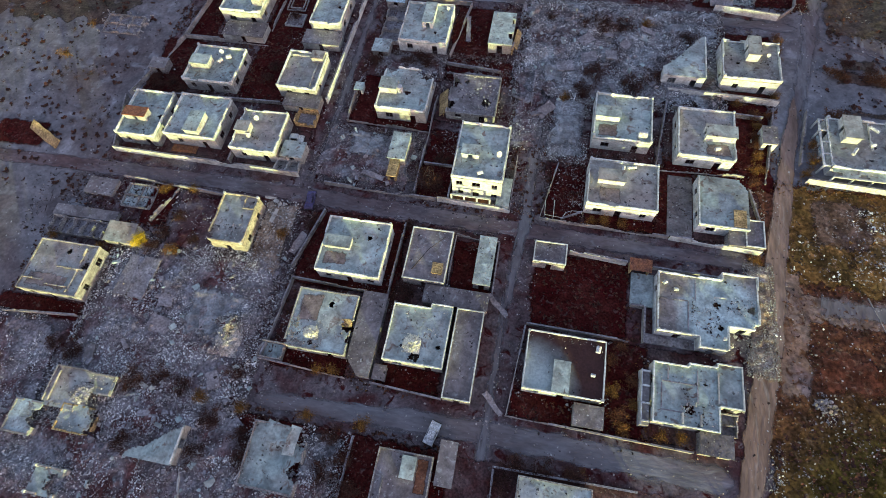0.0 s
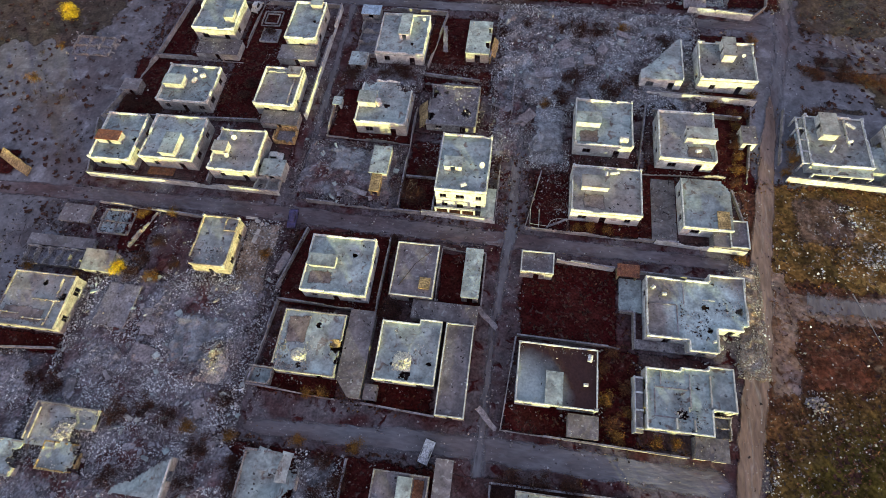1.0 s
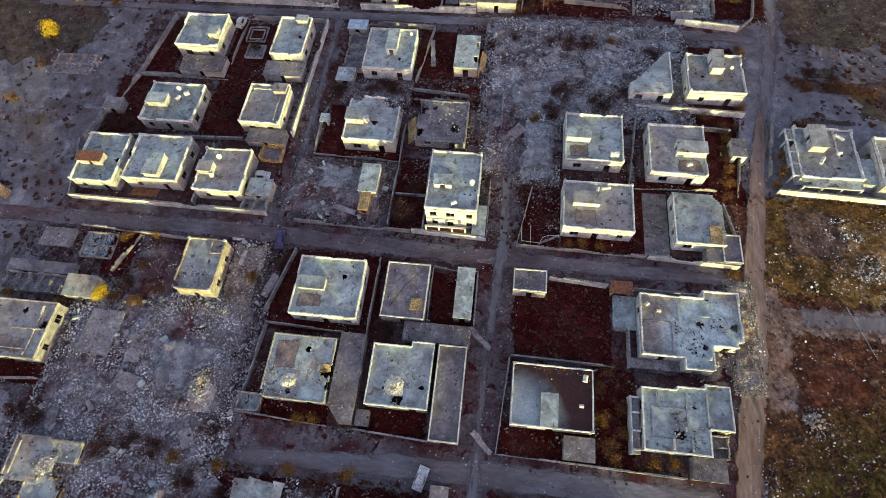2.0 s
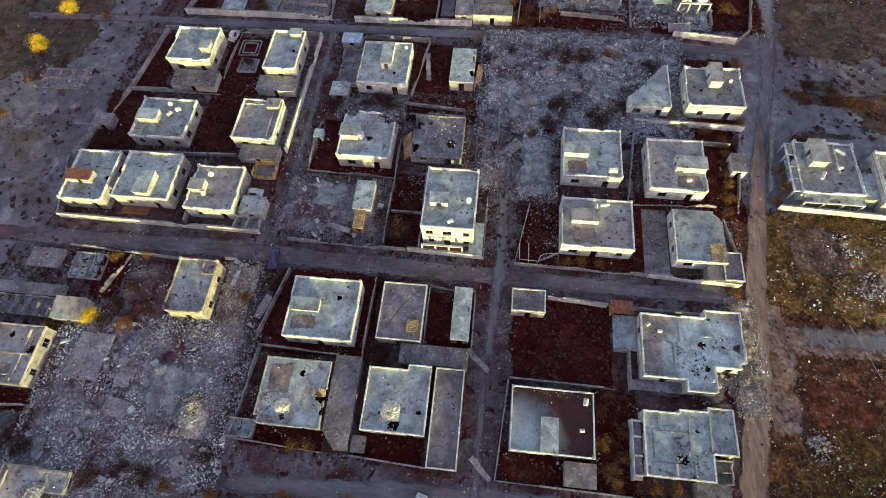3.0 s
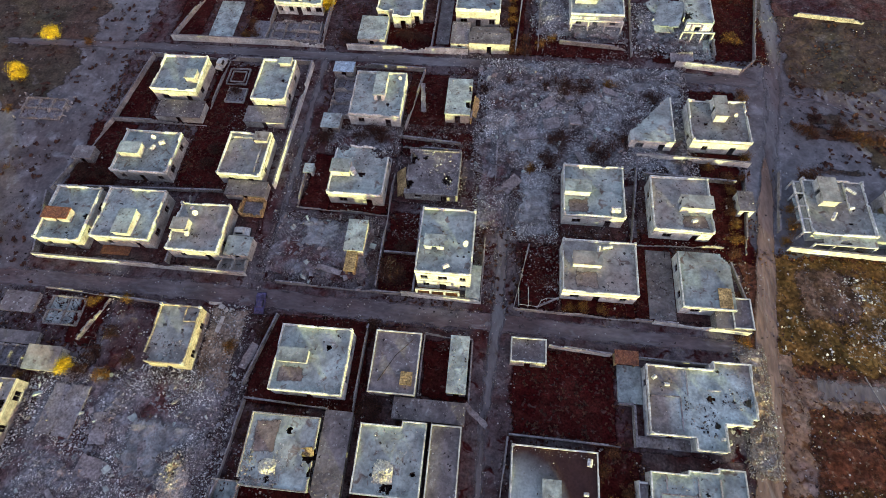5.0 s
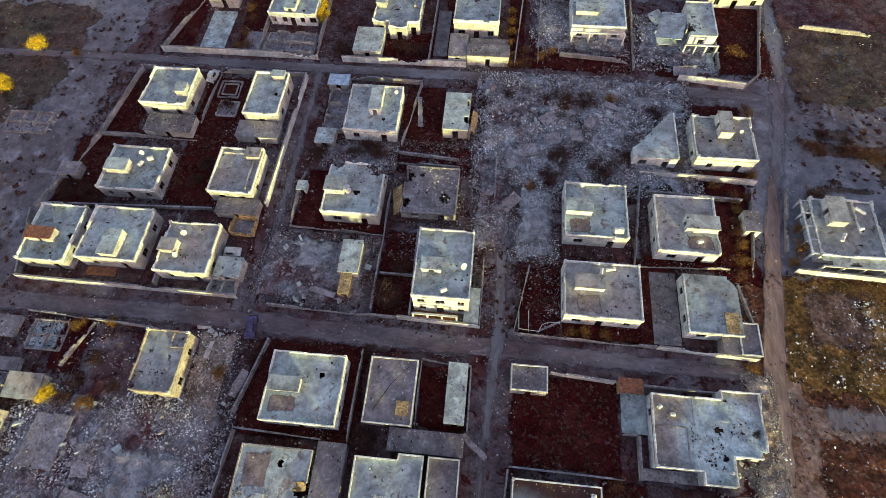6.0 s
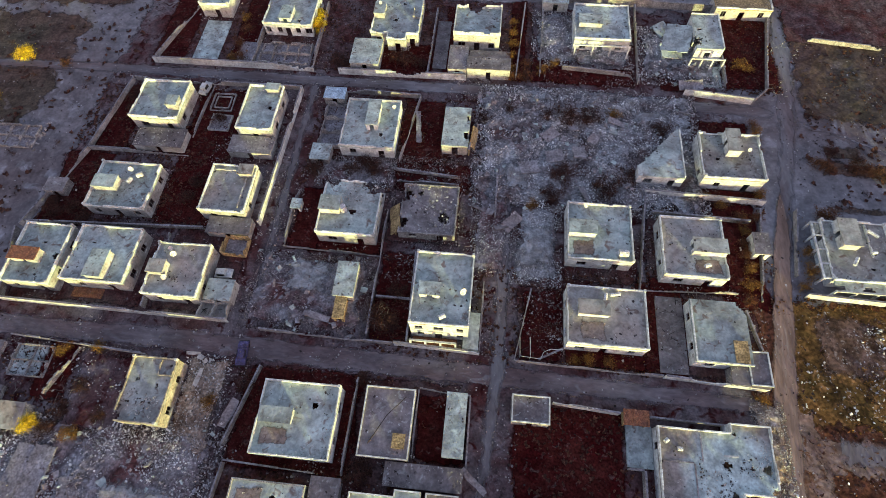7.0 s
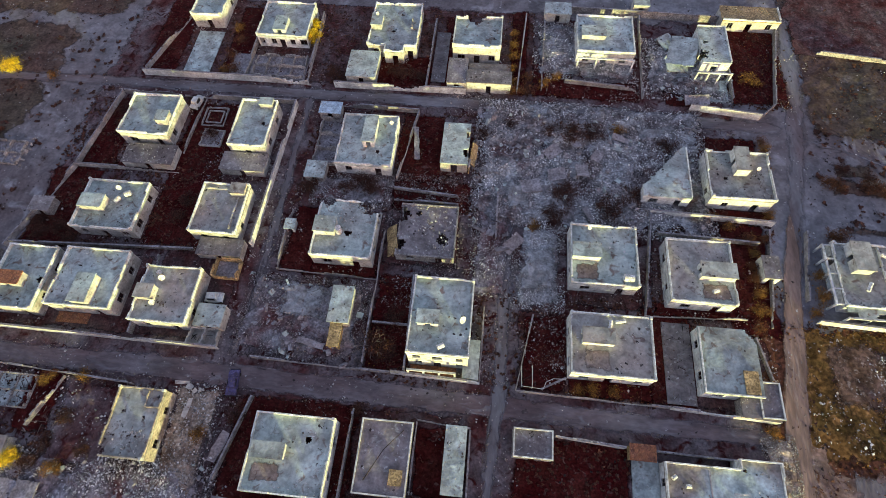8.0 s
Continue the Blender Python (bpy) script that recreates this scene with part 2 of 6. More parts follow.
CARPAINT = surface("burnt_blue_car_paint", (0.085, 0.075, 0.17), (0.07, 0.05, 0.10), (0.2, 0.15, 0.13), 1.2, 0.55, rough=0.6)
RUBBER = surface("charred_rubber", (0.03, 0.03, 0.03), (0.05, 0.045, 0.04), None, 2.0)
TANK = surface("tank_plastic", (0.62, 0.63, 0.62), (0.48, 0.48, 0.47), None, 1.0, rough=0.6)
FRAME = surface("window_metal", (0.30, 0.28, 0.26), (0.22, 0.2, 0.18), None, 2.0, rough=0.6)


# ---- mesh tools ----
class Geo:
    """Collects corners and faces in metres."""

    def __init__(self):
        self.v, self.f = [], []

    def quad(self, *pts):
        k = len(self.v)
        self.v += [tuple(p) for p in pts]
        self.f.append(tuple(range(k, k + len(pts))))

    def box(self, x0, y0, z0, x1, y1, z1, m=None, taper=0.0):
        k = len(self.v)
        cx, cy = (x0 + x1) / 2, (y0 + y1) / 2
        pts = []
        for z, s in ((z0, 1.0), (z1, 1.0 - taper)):
            for x, y in ((x0, y0), (x1, y0), (x1, y1), (x0, y1)):
                pts.append(Vector((cx + (x - cx) * s, cy + (y - cy) * s, z)))
        self.v += [tuple(m @ p) if m else tuple(p) for p in pts]
        for f in ((3, 2, 1, 0), (4, 5, 6, 7), (0, 1, 5, 4), (1, 2, 6, 5), (2, 3, 7, 6), (3, 0, 4, 7)):
            self.f.append(tuple(k + i for i in f))

    def tube(self, path, r0, r1, sides=6):
        k = len(self.v)
        n = len(path)
        for i, p in enumerate(path):
            p = Vector(p)
            d = Vector(path[min(i + 1, n - 1)]) - Vector(path[max(i - 1, 0)])
            q = d.to_track_quat("Z", "Y")
            r = r0 + (r1 - r0) * i / max(1, n - 1)
            for s in range(sides):
                c = 2 * math.pi * s / sides
                self.v.append(tuple(p + q @ Vector((r * math.cos(c), r * math.sin(c), 0))))
        for i in range(n - 1):
            for s in range(sides):
                self.f.append((k + i * sides + s, k + i * sides + (s + 1) % sides, k + (i + 1) * sides + (s + 1) % sides, k + (i + 1) * sides + s))
        self.f.append(tuple(k + s for s in range(sides))[::-1])
        self.f.append(tuple(k + (n - 1) * sides + s for s in range(sides)))

    def plate(self, o, u, v, w, us, vs, keep, bend=None):
        """A plate of thickness w over the cells of a grid; cells that keep(i, j) refuses are open, with real edges."""
        o, u, v, w = Vector(o), Vector(u), Vector(v), Vector(w)
        on = {(i, j) for i in range(len(us) - 1) for j in range(len(vs) - 1) if keep(i, j)}
        index = {}

        def at(i, j, side):
            if (i, j, side) not in index:
                index[i, j, side] = len(self.v)
                p = o + u * us[i] + v * vs[j] + (w if side else Vector())
                if bend:
                    p = p + Vector(bend(us[i], vs[j]))
                self.v.append(tuple(p))
            return index[i, j, side]

        for i, j in on:
            self.f.append((at(i, j, 1), at(i + 1, j, 1), at(i + 1, j + 1, 1), at(i, j + 1, 1)))
            self.f.append((at(i, j + 1, 0), at(i + 1, j + 1, 0), at(i + 1, j, 0), at(i, j, 0)))
            for di, dj, a0, a1 in ((0, -1, (i, j), (i + 1, j)), (1, 0, (i + 1, j), (i + 1, j + 1)), (0, 1, (i + 1, j + 1), (i, j + 1)), (-1, 0, (i, j + 1), (i, j))):
                if (i + di, j + dj) not in on:
                    self.f.append((at(*a0, 0), at(*a1, 0), at(*a1, 1), at(*a0, 1)))

    def mesh(self, name, mat):
        me = bpy.data.meshes.new(name)
        me.from_pydata(self.v, [], self.f)
        me.materials.append(mat)
        me.update()
        return me


def part(name, geo, mat, parent=None, label="", at=None):
    ob = new(name, geo.mesh(name, mat))
    if at:
        ob.location = at
    if parent:
        ob.parent = parent
        if at is None:
            ob.matrix_parent_inverse = parent.matrix_basis.inverted()
    return tagged(ob, label)


def rimmed(ob, values):
    """Writes how far, in metres, each corner of a sheet lies inside its border."""
    ob.data.attributes.new("rim", "FLOAT", "POINT").data.foreach_set("value", values)
    return ob


def base(name, x, y, z=0.0, rz=0.0):
    ob = new(name)
    ob.matrix_basis = pose(x, y, z, 0, 0, rz)
    return ob


def steps(a, b, d):
    n = max(1, round((b - a) / d))
    return [a + (b - a) * i / n for i in range(n + 1)]


def rnd(x, y=0.0, z=0.0):
    """A repeatable value from -1 to 1 for a place."""
    return noise.noise((x, y, z))


# ---- ground ----
def ground_sheet():
    g = Geo()
    us = sorted(set([-3000, -1500, -800, -400, 400, 800, 1500, 3000] + steps(-200, 200, 20)))
    k = len(us)
    for y in us:
        for x in us:
            g.v.append((x, y + 60, 0.0))
    for j in range(k - 1):
        for i in range(k - 1):
            g.f.append((j * k + i, j * k + i + 1, (j + 1) * k + i + 1, (j + 1) * k + i))
    tagged(part("ground", g, DUST), "grey-brown dusty ground strewn with grit", "ground", kind="structure")


def patch(name, x0, x1, y0, y1, mat, z, label, category, ragged=1.2, cell=0.7, rise=0.0, kind="structure", seed=0.0, crumb=0.0):
    """A sheet of other ground with wandering edges and low relief."""
    g = Geo()
    n, m = max(2, round((x1 - x0) / cell)), max(2, round((y1 - y0) / cell))

    def shift(t, side):
        return ragged * (0.35 + 1.1 * rnd(t * 0.23, side * 9.7, seed) + 0.45 * rnd(t * 0.8, side * 5.3, seed) + 0.15 * rnd(t * 1.9, side, seed)) + crumb * (rnd(t * 2.7, side * 3.1, seed) + 0.7 * rnd(t * 6.3, side * 2.3, seed))

    def height(x, y):
        edge = min(x - x0, x1 - x, y - y0, y1 - y)
        return z + rise * max(0.0, 0.5 + 0.9 * rnd(x * 0.22, y * 0.22, 3 + seed) + 0.4 * rnd(x * 0.9, y * 0.9, 7)) * min(1.0, max(0.0, edge / 2.5))

    for j in range(m + 1):
        for i in range(n + 1):
            x, y = x0 + (x1 - x0) * i / n, y0 + (y1 - y0) * j / m
            a, b = shift(y, 1), shift(y, 2)
            c, d = shift(x, 3), shift(x, 4)
            u, v = i / n, j / m
            px = x + a * (1 - u) ** 6 - b * u ** 6
            py = y + c * (1 - v) ** 6 - d * v ** 6
            g.v.append((px, py, height(px, py)))
    k = n + 1
    for j in range(m):
        for i in range(n):
            g.f.append((j * k + i, j * k + i + 1, (j + 1) * k + i + 1, (j + 1) * k + i))
    rims = [min(i / n * (x1 - x0), (1 - i / n) * (x1 - x0), j / m * (y1 - y0), (1 - j / m) * (y1 - y0)) for j in range(m + 1) for i in range(n + 1)]
    tagged(rimmed(part(name, g, mat), rims), label, category, kind=kind)
    return height


def strip(name, pts, mat, z, label, category):
    """A road along a line of (x, y, half width), with uneven edges."""
    g = Geo()
    rows = []
    for (xa, ya, wa), (xb, yb, wb) in zip(pts, pts[1:]):
        n = max(2, int(math.hypot(xb - xa, yb - ya) / 1.2))
        d = Vector((xb - xa, yb - ya)).normalized()
        for i in range(n):
            f = i / n
            x, y, w = xa + (xb - xa) * f, ya + (yb - ya) * f, wa + (wb - wa) * f
            rows.append((x, y, w, d))
    for x, y, w, d in rows:
        n = Vector((-d.y, d.x))
        for s in (-1, -0.5, 0, 0.5, 1):
            ww = w * s + (0.7 * rnd(x * 0.3, y * 0.3, 20 + s) + 0.3 * rnd(x, y, s) if abs(s) == 1 else 0)
            g.v.append((x + n.x * ww, y + n.y * ww, z))
    for i in range(len(rows) - 1):
        for s in range(4):
            k = i * 5 + s
            g.f.append((k, k + 5, k + 6, k + 1))
    ends = [min(1.0, i / 3, (len(rows) - 1 - i) / 3) for i in range(len(rows))]
    rims = [w * (1 - abs(s)) * q for (x, y, w, d), q in zip(rows, ends) for s in (-1, -0.5, 0, 0.5, 1)]
    tagged(rimmed(part(name, g, mat), rims), label, category, kind="structure")


def scatter(name, areas, mat, label, category, small, large, height=None, flat=0.5, seed=1, power=2.5, keep=None, bias=0.3):
    """Loose chunks of one kind, lying over rectangles (x0, x1, y0, y1, chunks to the square metre)."""
    rng = np.random.default_rng(seed)
    cube = np.array([(x, y, z) for z in (-1, 1) for y in (-1, 1) for x in (-1, 1)], float)
    quads = np.array([(4, 5, 7, 6), (0, 1, 5, 4), (1, 3, 7, 5), (3, 2, 6, 7), (2, 0, 4, 6)])
    pos = []
    for x0, x1, y0, y1, d in areas:
        n = int((x1 - x0) * (y1 - y0) * d)
        p = np.c_[rng.uniform(x0, x1, n), rng.uniform(y0, y1, n)]
        pos.append([q for q in p if bias + 2.2 * rnd(q[0] * 0.13, q[1] * 0.13, seed) + 1.4 * rnd(q[0] * 0.5, q[1] * 0.5, seed + 2) > rng.uniform(0, 1) and (keep is None or keep(q[0], q[1]))])
    pos = np.array([q for p in pos for q in p])
    n = len(pos)
    size = small + (large - small) * rng.uniform(0, 1, n) ** power
    dims = size[:, None] * np.c_[rng.uniform(0.5, 1, n), rng.uniform(0.4, 1, n), rng.uniform(0.25, flat, n)] / 2
    v = cube[None] * dims[:, None] * (1 + rng.uniform(-0.35, 0.2, (n, 8, 3)))
    q = rng.normal(0, 1, (n, 4)) * np.array([1, 0.35, 0.35, 1.2])
    q /= np.linalg.norm(q, axis=1)[:, None]
    w, a, b, c = q.T
    rot = np.stack([1 - 2 * (b * b + c * c), 2 * (a * b - c * w), 2 * (a * c + b * w), 2 * (a * b + c * w), 1 - 2 * (a * a + c * c), 2 * (b * c - a * w), 2 * (a * c - b * w), 2 * (b * c + a * w), 1 - 2 * (a * a + b * b)], 1).reshape(n, 3, 3)
    v = np.einsum("nij,nkj->nki", rot, v)
    z = np.array([height(x, y) if height else 0.09 for x, y in pos]) + dims[:, 2] * 0.6
    v += np.c_[pos, z][:, None]
    faces = (quads[None] + (np.arange(n) * 8)[:, None, None]).reshape(-1, 4)
    me = bpy.data.meshes.new(name)
    me.from_pydata(v.reshape(-1, 3).tolist(), [], faces.tolist())
    me.materials.append(mat)
    return tagged(new(name, me), label, category, kind="stuff")


def weeds(name, areas, mat, label, tall, seed, wide=0.35, keep=None):
    """Dry tufts of leaning blades over rectangles (x0, x1, y0, y1, tufts to the square metre)."""
    rng = np.random.default_rng(seed)
    v, f = [], []
    for x0, x1, y0, y1, d in areas:
        for _ in range(int((x1 - x0) * (y1 - y0) * d)):
            x, y = rng.uniform(x0, x1), rng.uniform(y0, y1)
            if 0.45 + 0.9 * rnd(x * 0.25, y * 0.25, seed) + 0.5 * rnd(x, y, seed + 3) < rng.uniform(0, 1):
                continue
            if keep and not keep(x, y):
                continue
            s = rng.uniform(0.5, 1.3)
            for b in range(4):
                a = rng.uniform(0, 6.28)
                c, t = math.cos(a) * wide * s, math.sin(a) * wide * s
                h = tall * s * rng.uniform(0.4, 1)
                k = len(v)
                v += [(x - t * 0.5, y + c * 0.5, 0.02), (x + t * 0.5, y - c * 0.5, 0.02), (x + c * 1.2 + t * 0.3, y + t * 1.2 - c * 0.3, h), (x + c * 0.9 - t * 0.4, y + t * 0.9 + c * 0.4, h * 0.8)]
                f.append((k, k + 1, k + 2, k + 3))
    me = bpy.data.meshes.new(name)
    me.from_pydata(v, [], f)
    me.materials.append(mat)
    return tagged(new(name, me), label, "weeds", kind="stuff")


# ---- building tools ----
ROOFS = []          # x0, x1, y0, y1, z of flat roofs, for the grit that lies on them


def openings(length, height, storeys, door, rng, gap=3.9):
    out = []
    step = height / storeys
    for s in range(storeys):
        n = max(1, int(length / gap))
        for i in range(n):
            c = length * (i + 0.5) / n + rng.uniform(-0.25, 0.25)
            w = rng.choice((1.1, 1.3, 1.6))
            if rng.random() < 0.18 and not door:
                continue
            if door and s == 0 and i == n // 2:
                out.append((c - 0.6, c + 0.6, 0.0, 2.2, "door"))
            else:
                out.append((c - w / 2, c + w / 2, s * step + 0.9, s * step + 2.3, "window"))
    return out


def holed_wall(name, o, u, w, length, height, opens, mat, parent, bite=None):
    """An upright wall with its openings; bite(along, up) breaks pieces away."""
    us = sorted({0.0, length, *(a for q in opens for a in q[:2])} | set(steps(0, length, 0.5) if bite else ()))
    vs = sorted({0.0, height, *(a for q in opens for a in q[2:4])} | set(steps(0, height, 0.4) if bite else ()))

    def keep(i, j):
        a, b = (us[i] + us[i + 1]) / 2, (vs[j] + vs[j + 1]) / 2
        if any(q[0] < a < q[1] and q[2] < b < q[3] for q in opens):
            return False
        return not (bite and bite(a, b))

    left = {(i, j) for i in range(len(us) - 1) for j in range(len(vs) - 1) if keep(i, j)}
    while left:
        piece, edge = set(), [min(left)]
        while edge:
            c = edge.pop()
            if c in left:
                left.remove(c)
                piece.add(c)
                edge += [(c[0] + 1, c[1]), (c[0] - 1, c[1]), (c[0], c[1] + 1), (c[0], c[1] - 1)]
        if len(piece) > 2 or any(c[1] == 0 for c in piece):
            g = Geo()
            g.plate(o, u, (0, 0, 1), w, us, vs, lambda i, j: (i, j) in piece)
            part(name, g, mat, parent)


def window_set(o, u, w, q, house_ob):
    """A bare metal frame and a stone sill in an opening."""
    o, u, w = Vector(o), Vector(u), Vector(w)
    m = Matrix((u.to_4d(), (w.normalized()).to_4d(), Vector((0, 0, 1, 0)), Vector((0, 0, 0, 1)))).transposed()
    m = Matrix.Translation(o) @ m.to_3x3().to_4x4()
    g = Geo()
    a, b, c, d = q[:4]
    t, y0, y1 = 0.06, 0.10, 0.15
    g.box(a, y0, c, a + t, y1, d, m)
    g.box(b - t, y0, c, b, y1, d, m)
    g.box(a + t, y0, d - t, b - t, y1, d, m)
    g.box(a + t, y0, c, b - t, y1, c + t, m)
    g.box((a + b) / 2 - 0.03, y0, c + t, (a + b) / 2 + 0.03, y1, d - t, m)
    win = part("window", g, FRAME, house_ob)
    g = Geo()
    g.box(a - 0.1, -0.08, c - 0.08, b + 0.1, -0.003, c - 0.01, m)
    part("sill", g, WHITE, win)


def jagged(x, y, spots, k=0.45):
    return any(math.hypot(x - hx, y - hy) < r * (1 + k * rnd(x * 1.1, y * 1.1, hx) + 0.3 * rnd(x * 2.7, y * 2.7, hy)) for hx, hy, r in spots)


def outline(rects, t):
    """The outer wall runs of a plan of joined rectangles: side, origin, direction, thickness, length."""
    def inside(x, y):
        return any(a < x < b and c < y < d for a, b, c, d in rects)

    runs = []
    for a, b, c, d in rects:
        for side in "snwe":
            along = (a, b) if side in "sn" else (c, d)
            line = {"s": c, "n": d, "w": a, "e": b}[side]
            out = -0.05 if side in "sw" else 0.05
            cuts = sorted({*along, *(v for q in rects for v in (q[:2] if side in "sn" else q[2:]) if along[0] < v < along[1])})
            free = []
            for p, q in zip(cuts, cuts[1:]):
                m = (p + q) / 2
                if inside(*((m, line + out) if side in "sn" else (line + out, m))):
                    continue
                if free and free[-1][1] == p:
                    free[-1][1] = q
                else:
                    free.append([p, q])
            for p, q in free:
                if side in "we":
                    p, q = p + (t if p == c else 0), q - (t if q == d else 0)
                    runs.append((side, (line - (t if side == "e" else 0), p, 0), (0, 1, 0), (t, 0, 0), q - p))
                else:
                    runs.append((side, (p, line - (t if side == "n" else 0), 0), (1, 0, 0), (0, t, 0), q - p))
    return runs


def parapets(rects, z, h, mat, parent, spots=(), sides="nsew", t=0.2, wear=0.30, cut=None):
    for s, o, u, w, n in outline(rects, t):
        if s not in sides:
            continue
        us, vs = steps(0, n, 0.45), steps(0, h, 0.2)

        def at(i):
            a = (us[i] + us[i + 1]) / 2
            return o[0] + u[0] * a, o[1] + u[1] * a

        def keep(i, j):
            x, y = at(i)
            return j == 0 or (j + 0.5) / (len(vs) - 1) < 1.0 - max(0.0, (rnd(x * 0.35, y * 0.35, z + 40) - 0.32 + wear * 1.0) * 3.0 + 0.4 * rnd(x * 2, y * 2, 3) - 0.35)

        stands = [not jagged(*at(i), spots) and not (cut and not cut(*at(i))) for i in range(len(us) - 1)]
        for up, run in itertools.groupby(range(len(us) - 1), lambda i: stands[i]):
            run = list(run)
            if up:
                g = Geo()
                g.plate((o[0], o[1], z), u, (0, 0, 1), w, us, vs, lambda i, j: run[0] <= i <= run[-1] and keep(i, j))
                part("parapet", g, mat, parent)


def stair_house(x0, x1, y0, y1, z, h, parent, mat, door="w", top=ROOF):
    g = Geo()
    t = 0.2
    for s, o, u, w, n in (("s", (x0, y0, z), (1, 0, 0), (0, t, 0), x1 - x0), ("n", (x0, y1 - t, z), (1, 0, 0), (0, t, 0), x1 - x0),
                          ("w", (x0, y0 + t, z), (0, 1, 0), (t, 0, 0), y1 - y0 - 2 * t), ("e", (x1 - t, y0 + t, z), (0, 1, 0), (t, 0, 0), y1 - y0 - 2 * t)):
        us, vs = [0, n / 2 - 0.45, n / 2 + 0.45, n], [0, min(2.0, h * 0.85), h]
        g.plate(o, u, (0, 0, 1), w, us, vs, lambda i, j: not (s == door and i == 1 and j == 0))
    body = part("stair_house", g, mat, parent, "rendered stair housing on the roof")
    g = Geo()
    g.box(x0 - 0.15, y0 - 0.15, z + h + 0.003, x1 + 0.15, y1 + 0.15, z + h + 0.17)
    part("stair_roof", g, top, body)


def house(x0, x1, y0, y1, top, label, wall=PLASTER, roof=ROOF, para=0.6, storeys=1, stair=None, holes=(), bites=(), edge="nsew", name="house", sag=None, cut=None, skip="", door="s", ridges=(), tall=True, wings=(), gap=3.9):
    """A flat-roofed house: walls with openings, slab, parapets and a stair housing (x0, x1, y0, y1, height, door side). wings: more rectangles of its plan."""
    rng = random.Random(int(x0 * 31 + y0 * 17))
    ob = tagged(base(name, (x0 + x1) / 2, (y0 + y1) / 2), label, "house", "houses of the quarter")
    t, zr = 0.25, top - para
    H = zr - 0.2
    spots = tuple(holes) + tuple(bites)
    rects = [(x0, x1, y0, y1), *wings]
    for s, o, u, w, n in outline(rects, t):
        if s in skip:
            continue
        q = openings(n, H, storeys, s == door, rng, gap) if n > 1.8 else []

        def bite(a, b):
            x, y = o[0] + u[0] * a, o[1] + u[1] * a
            if cut and not cut(x, y):
                return True
            return any(math.hypot(x - bx, y - by) < r * (0.55 + 0.7 * b / H + 0.5 * rnd(x, y, b)) for bx, by, r in bites)

        holed_wall("wall", o, u, w, n, H, q, wall, ob, bite if bites or cut else None)
        out = {"s": (0, 0, 0), "n": (0, t, 0), "w": (0, 0, 0), "e": (t, 0, 0)}[s]
        inward = {"s": (0, 1, 0), "n": (0, -1, 0), "w": (1, 0, 0), "e": (-1, 0, 0)}[s]
        for k in q:
            if k[4] == "window" and s != "n" and not any(bite(a, b) for a in (k[0] - 0.3, k[1] + 0.3) for b in (k[2] - 0.3, k[3] + 0.3)):
                window_set(Vector(o) + Vector(out), u, inward, k, ob)
    cell = 0.2 if spots and y0 < 45 else 0.36
    grown = [(a - 0.1, b + 0.1, c - 0.1, d + 0.1) for a, b, c, d in rects]
    us = steps(min(q[0] for q in grown), max(q[1] for q in grown), cell)
    vs = steps(min(q[2] for q in grown), max(q[3] for q in grown), cell)

    def keep(i, j):
        x, y = (us[i] + us[i + 1]) / 2, (vs[j] + vs[j + 1]) / 2
        if not any(a < x < b and c < y < d for a, b, c, d in grown):
            return False
        return not jagged(x, y, spots) and not (cut and not cut(x, y))

    def bend(x, y):
        d = 0.03 * rnd(x * 0.5, y * 0.5, 2)
        for sx, sy, r, deep in sag or ():
            f = max(0.0, 1 - math.hypot(x - sx, y - sy) / r)
            d -= deep * f * f * (3 - 2 * f)
        near = max([0.0] + [1 - abs(math.hypot(x - hx, y - hy) - r) / 0.9 for hx, hy, r in spots])
        return (0.26 * near * rnd(x * 2.3, y * 2.3, 11), 0.26 * near * rnd(x * 2.3, y * 2.3, 17), d - 0.12 * max(0.0, near) * abs(rnd(x, y, 5)))

    g = Geo()
    g.plate((0, 0, H), (1, 0, 0), (0, 1, 0), (0, 0, 0.2), us, vs, keep, bend)
    part("roof_slab", g, roof, ob, "flat grey concrete roof slab")
    if not cut and y0 > -25:
        ROOFS.extend((a + 0.3, b - 0.3, c + 0.3, d - 0.3, zr) for a, b, c, d in rects)
    parapets([(a - 0.05, b + 0.05, c - 0.05, d + 0.05) for a, b, c, d in rects], zr + 0.003, para, COPING if wall in (PLASTER, WHITE) else wall, ob, spots, edge, cut=cut)
    if para > 0.45 and not cut:
        for x, y in ((x0 + 0.12, y0 + 0.12), (x1 - 0.12, y0 + 0.12), (x0 + 0.12, y1 - 0.12), (x1 - 0.12, y1 - 0.12)):
            if not jagged(x, y, spots) and rng.random() < 0.75:
                g = Geo()
                g.box(x - 0.21, y - 0.21, zr + 0.004, x + 0.21, y + 0.21, zr + para + rng.uniform(0.08, 0.4), None, 0.05)
                part("corner_post", g, WHITE, ob)
    for k, (ax, bx, ay, by, *high) in enumerate(ridges):
        g = Geo()
        us = steps(0, max(bx - ax, by - ay), 0.5)
        d = (1, 0, 0) if bx - ax > by - ay else (0, 1, 0)
        up = high[0] if high else 0.55 if tall else 0.09
        g.plate((ax, ay, zr + 0.003), d, (0, 0, 1), (0, 0.2, 0) if d[0] else (0.2, 0, 0), us, [0, 0.2, 0.4, up] if up > 0.45 else [0, up], lambda i, j: j == 0 or rnd(us[i] * 0.7, ax, ay) < 0.3 - 0.2 * j)
        part("kerb", g, wall if up > 0.15 else CONCRETE, ob)
    if stair:
        stair_house(*stair[:4], zr + 0.003, stair[4], ob, wall, stair[5] if len(stair) > 5 else "w", stair[6] if len(stair) > 6 else roof)
    return ob


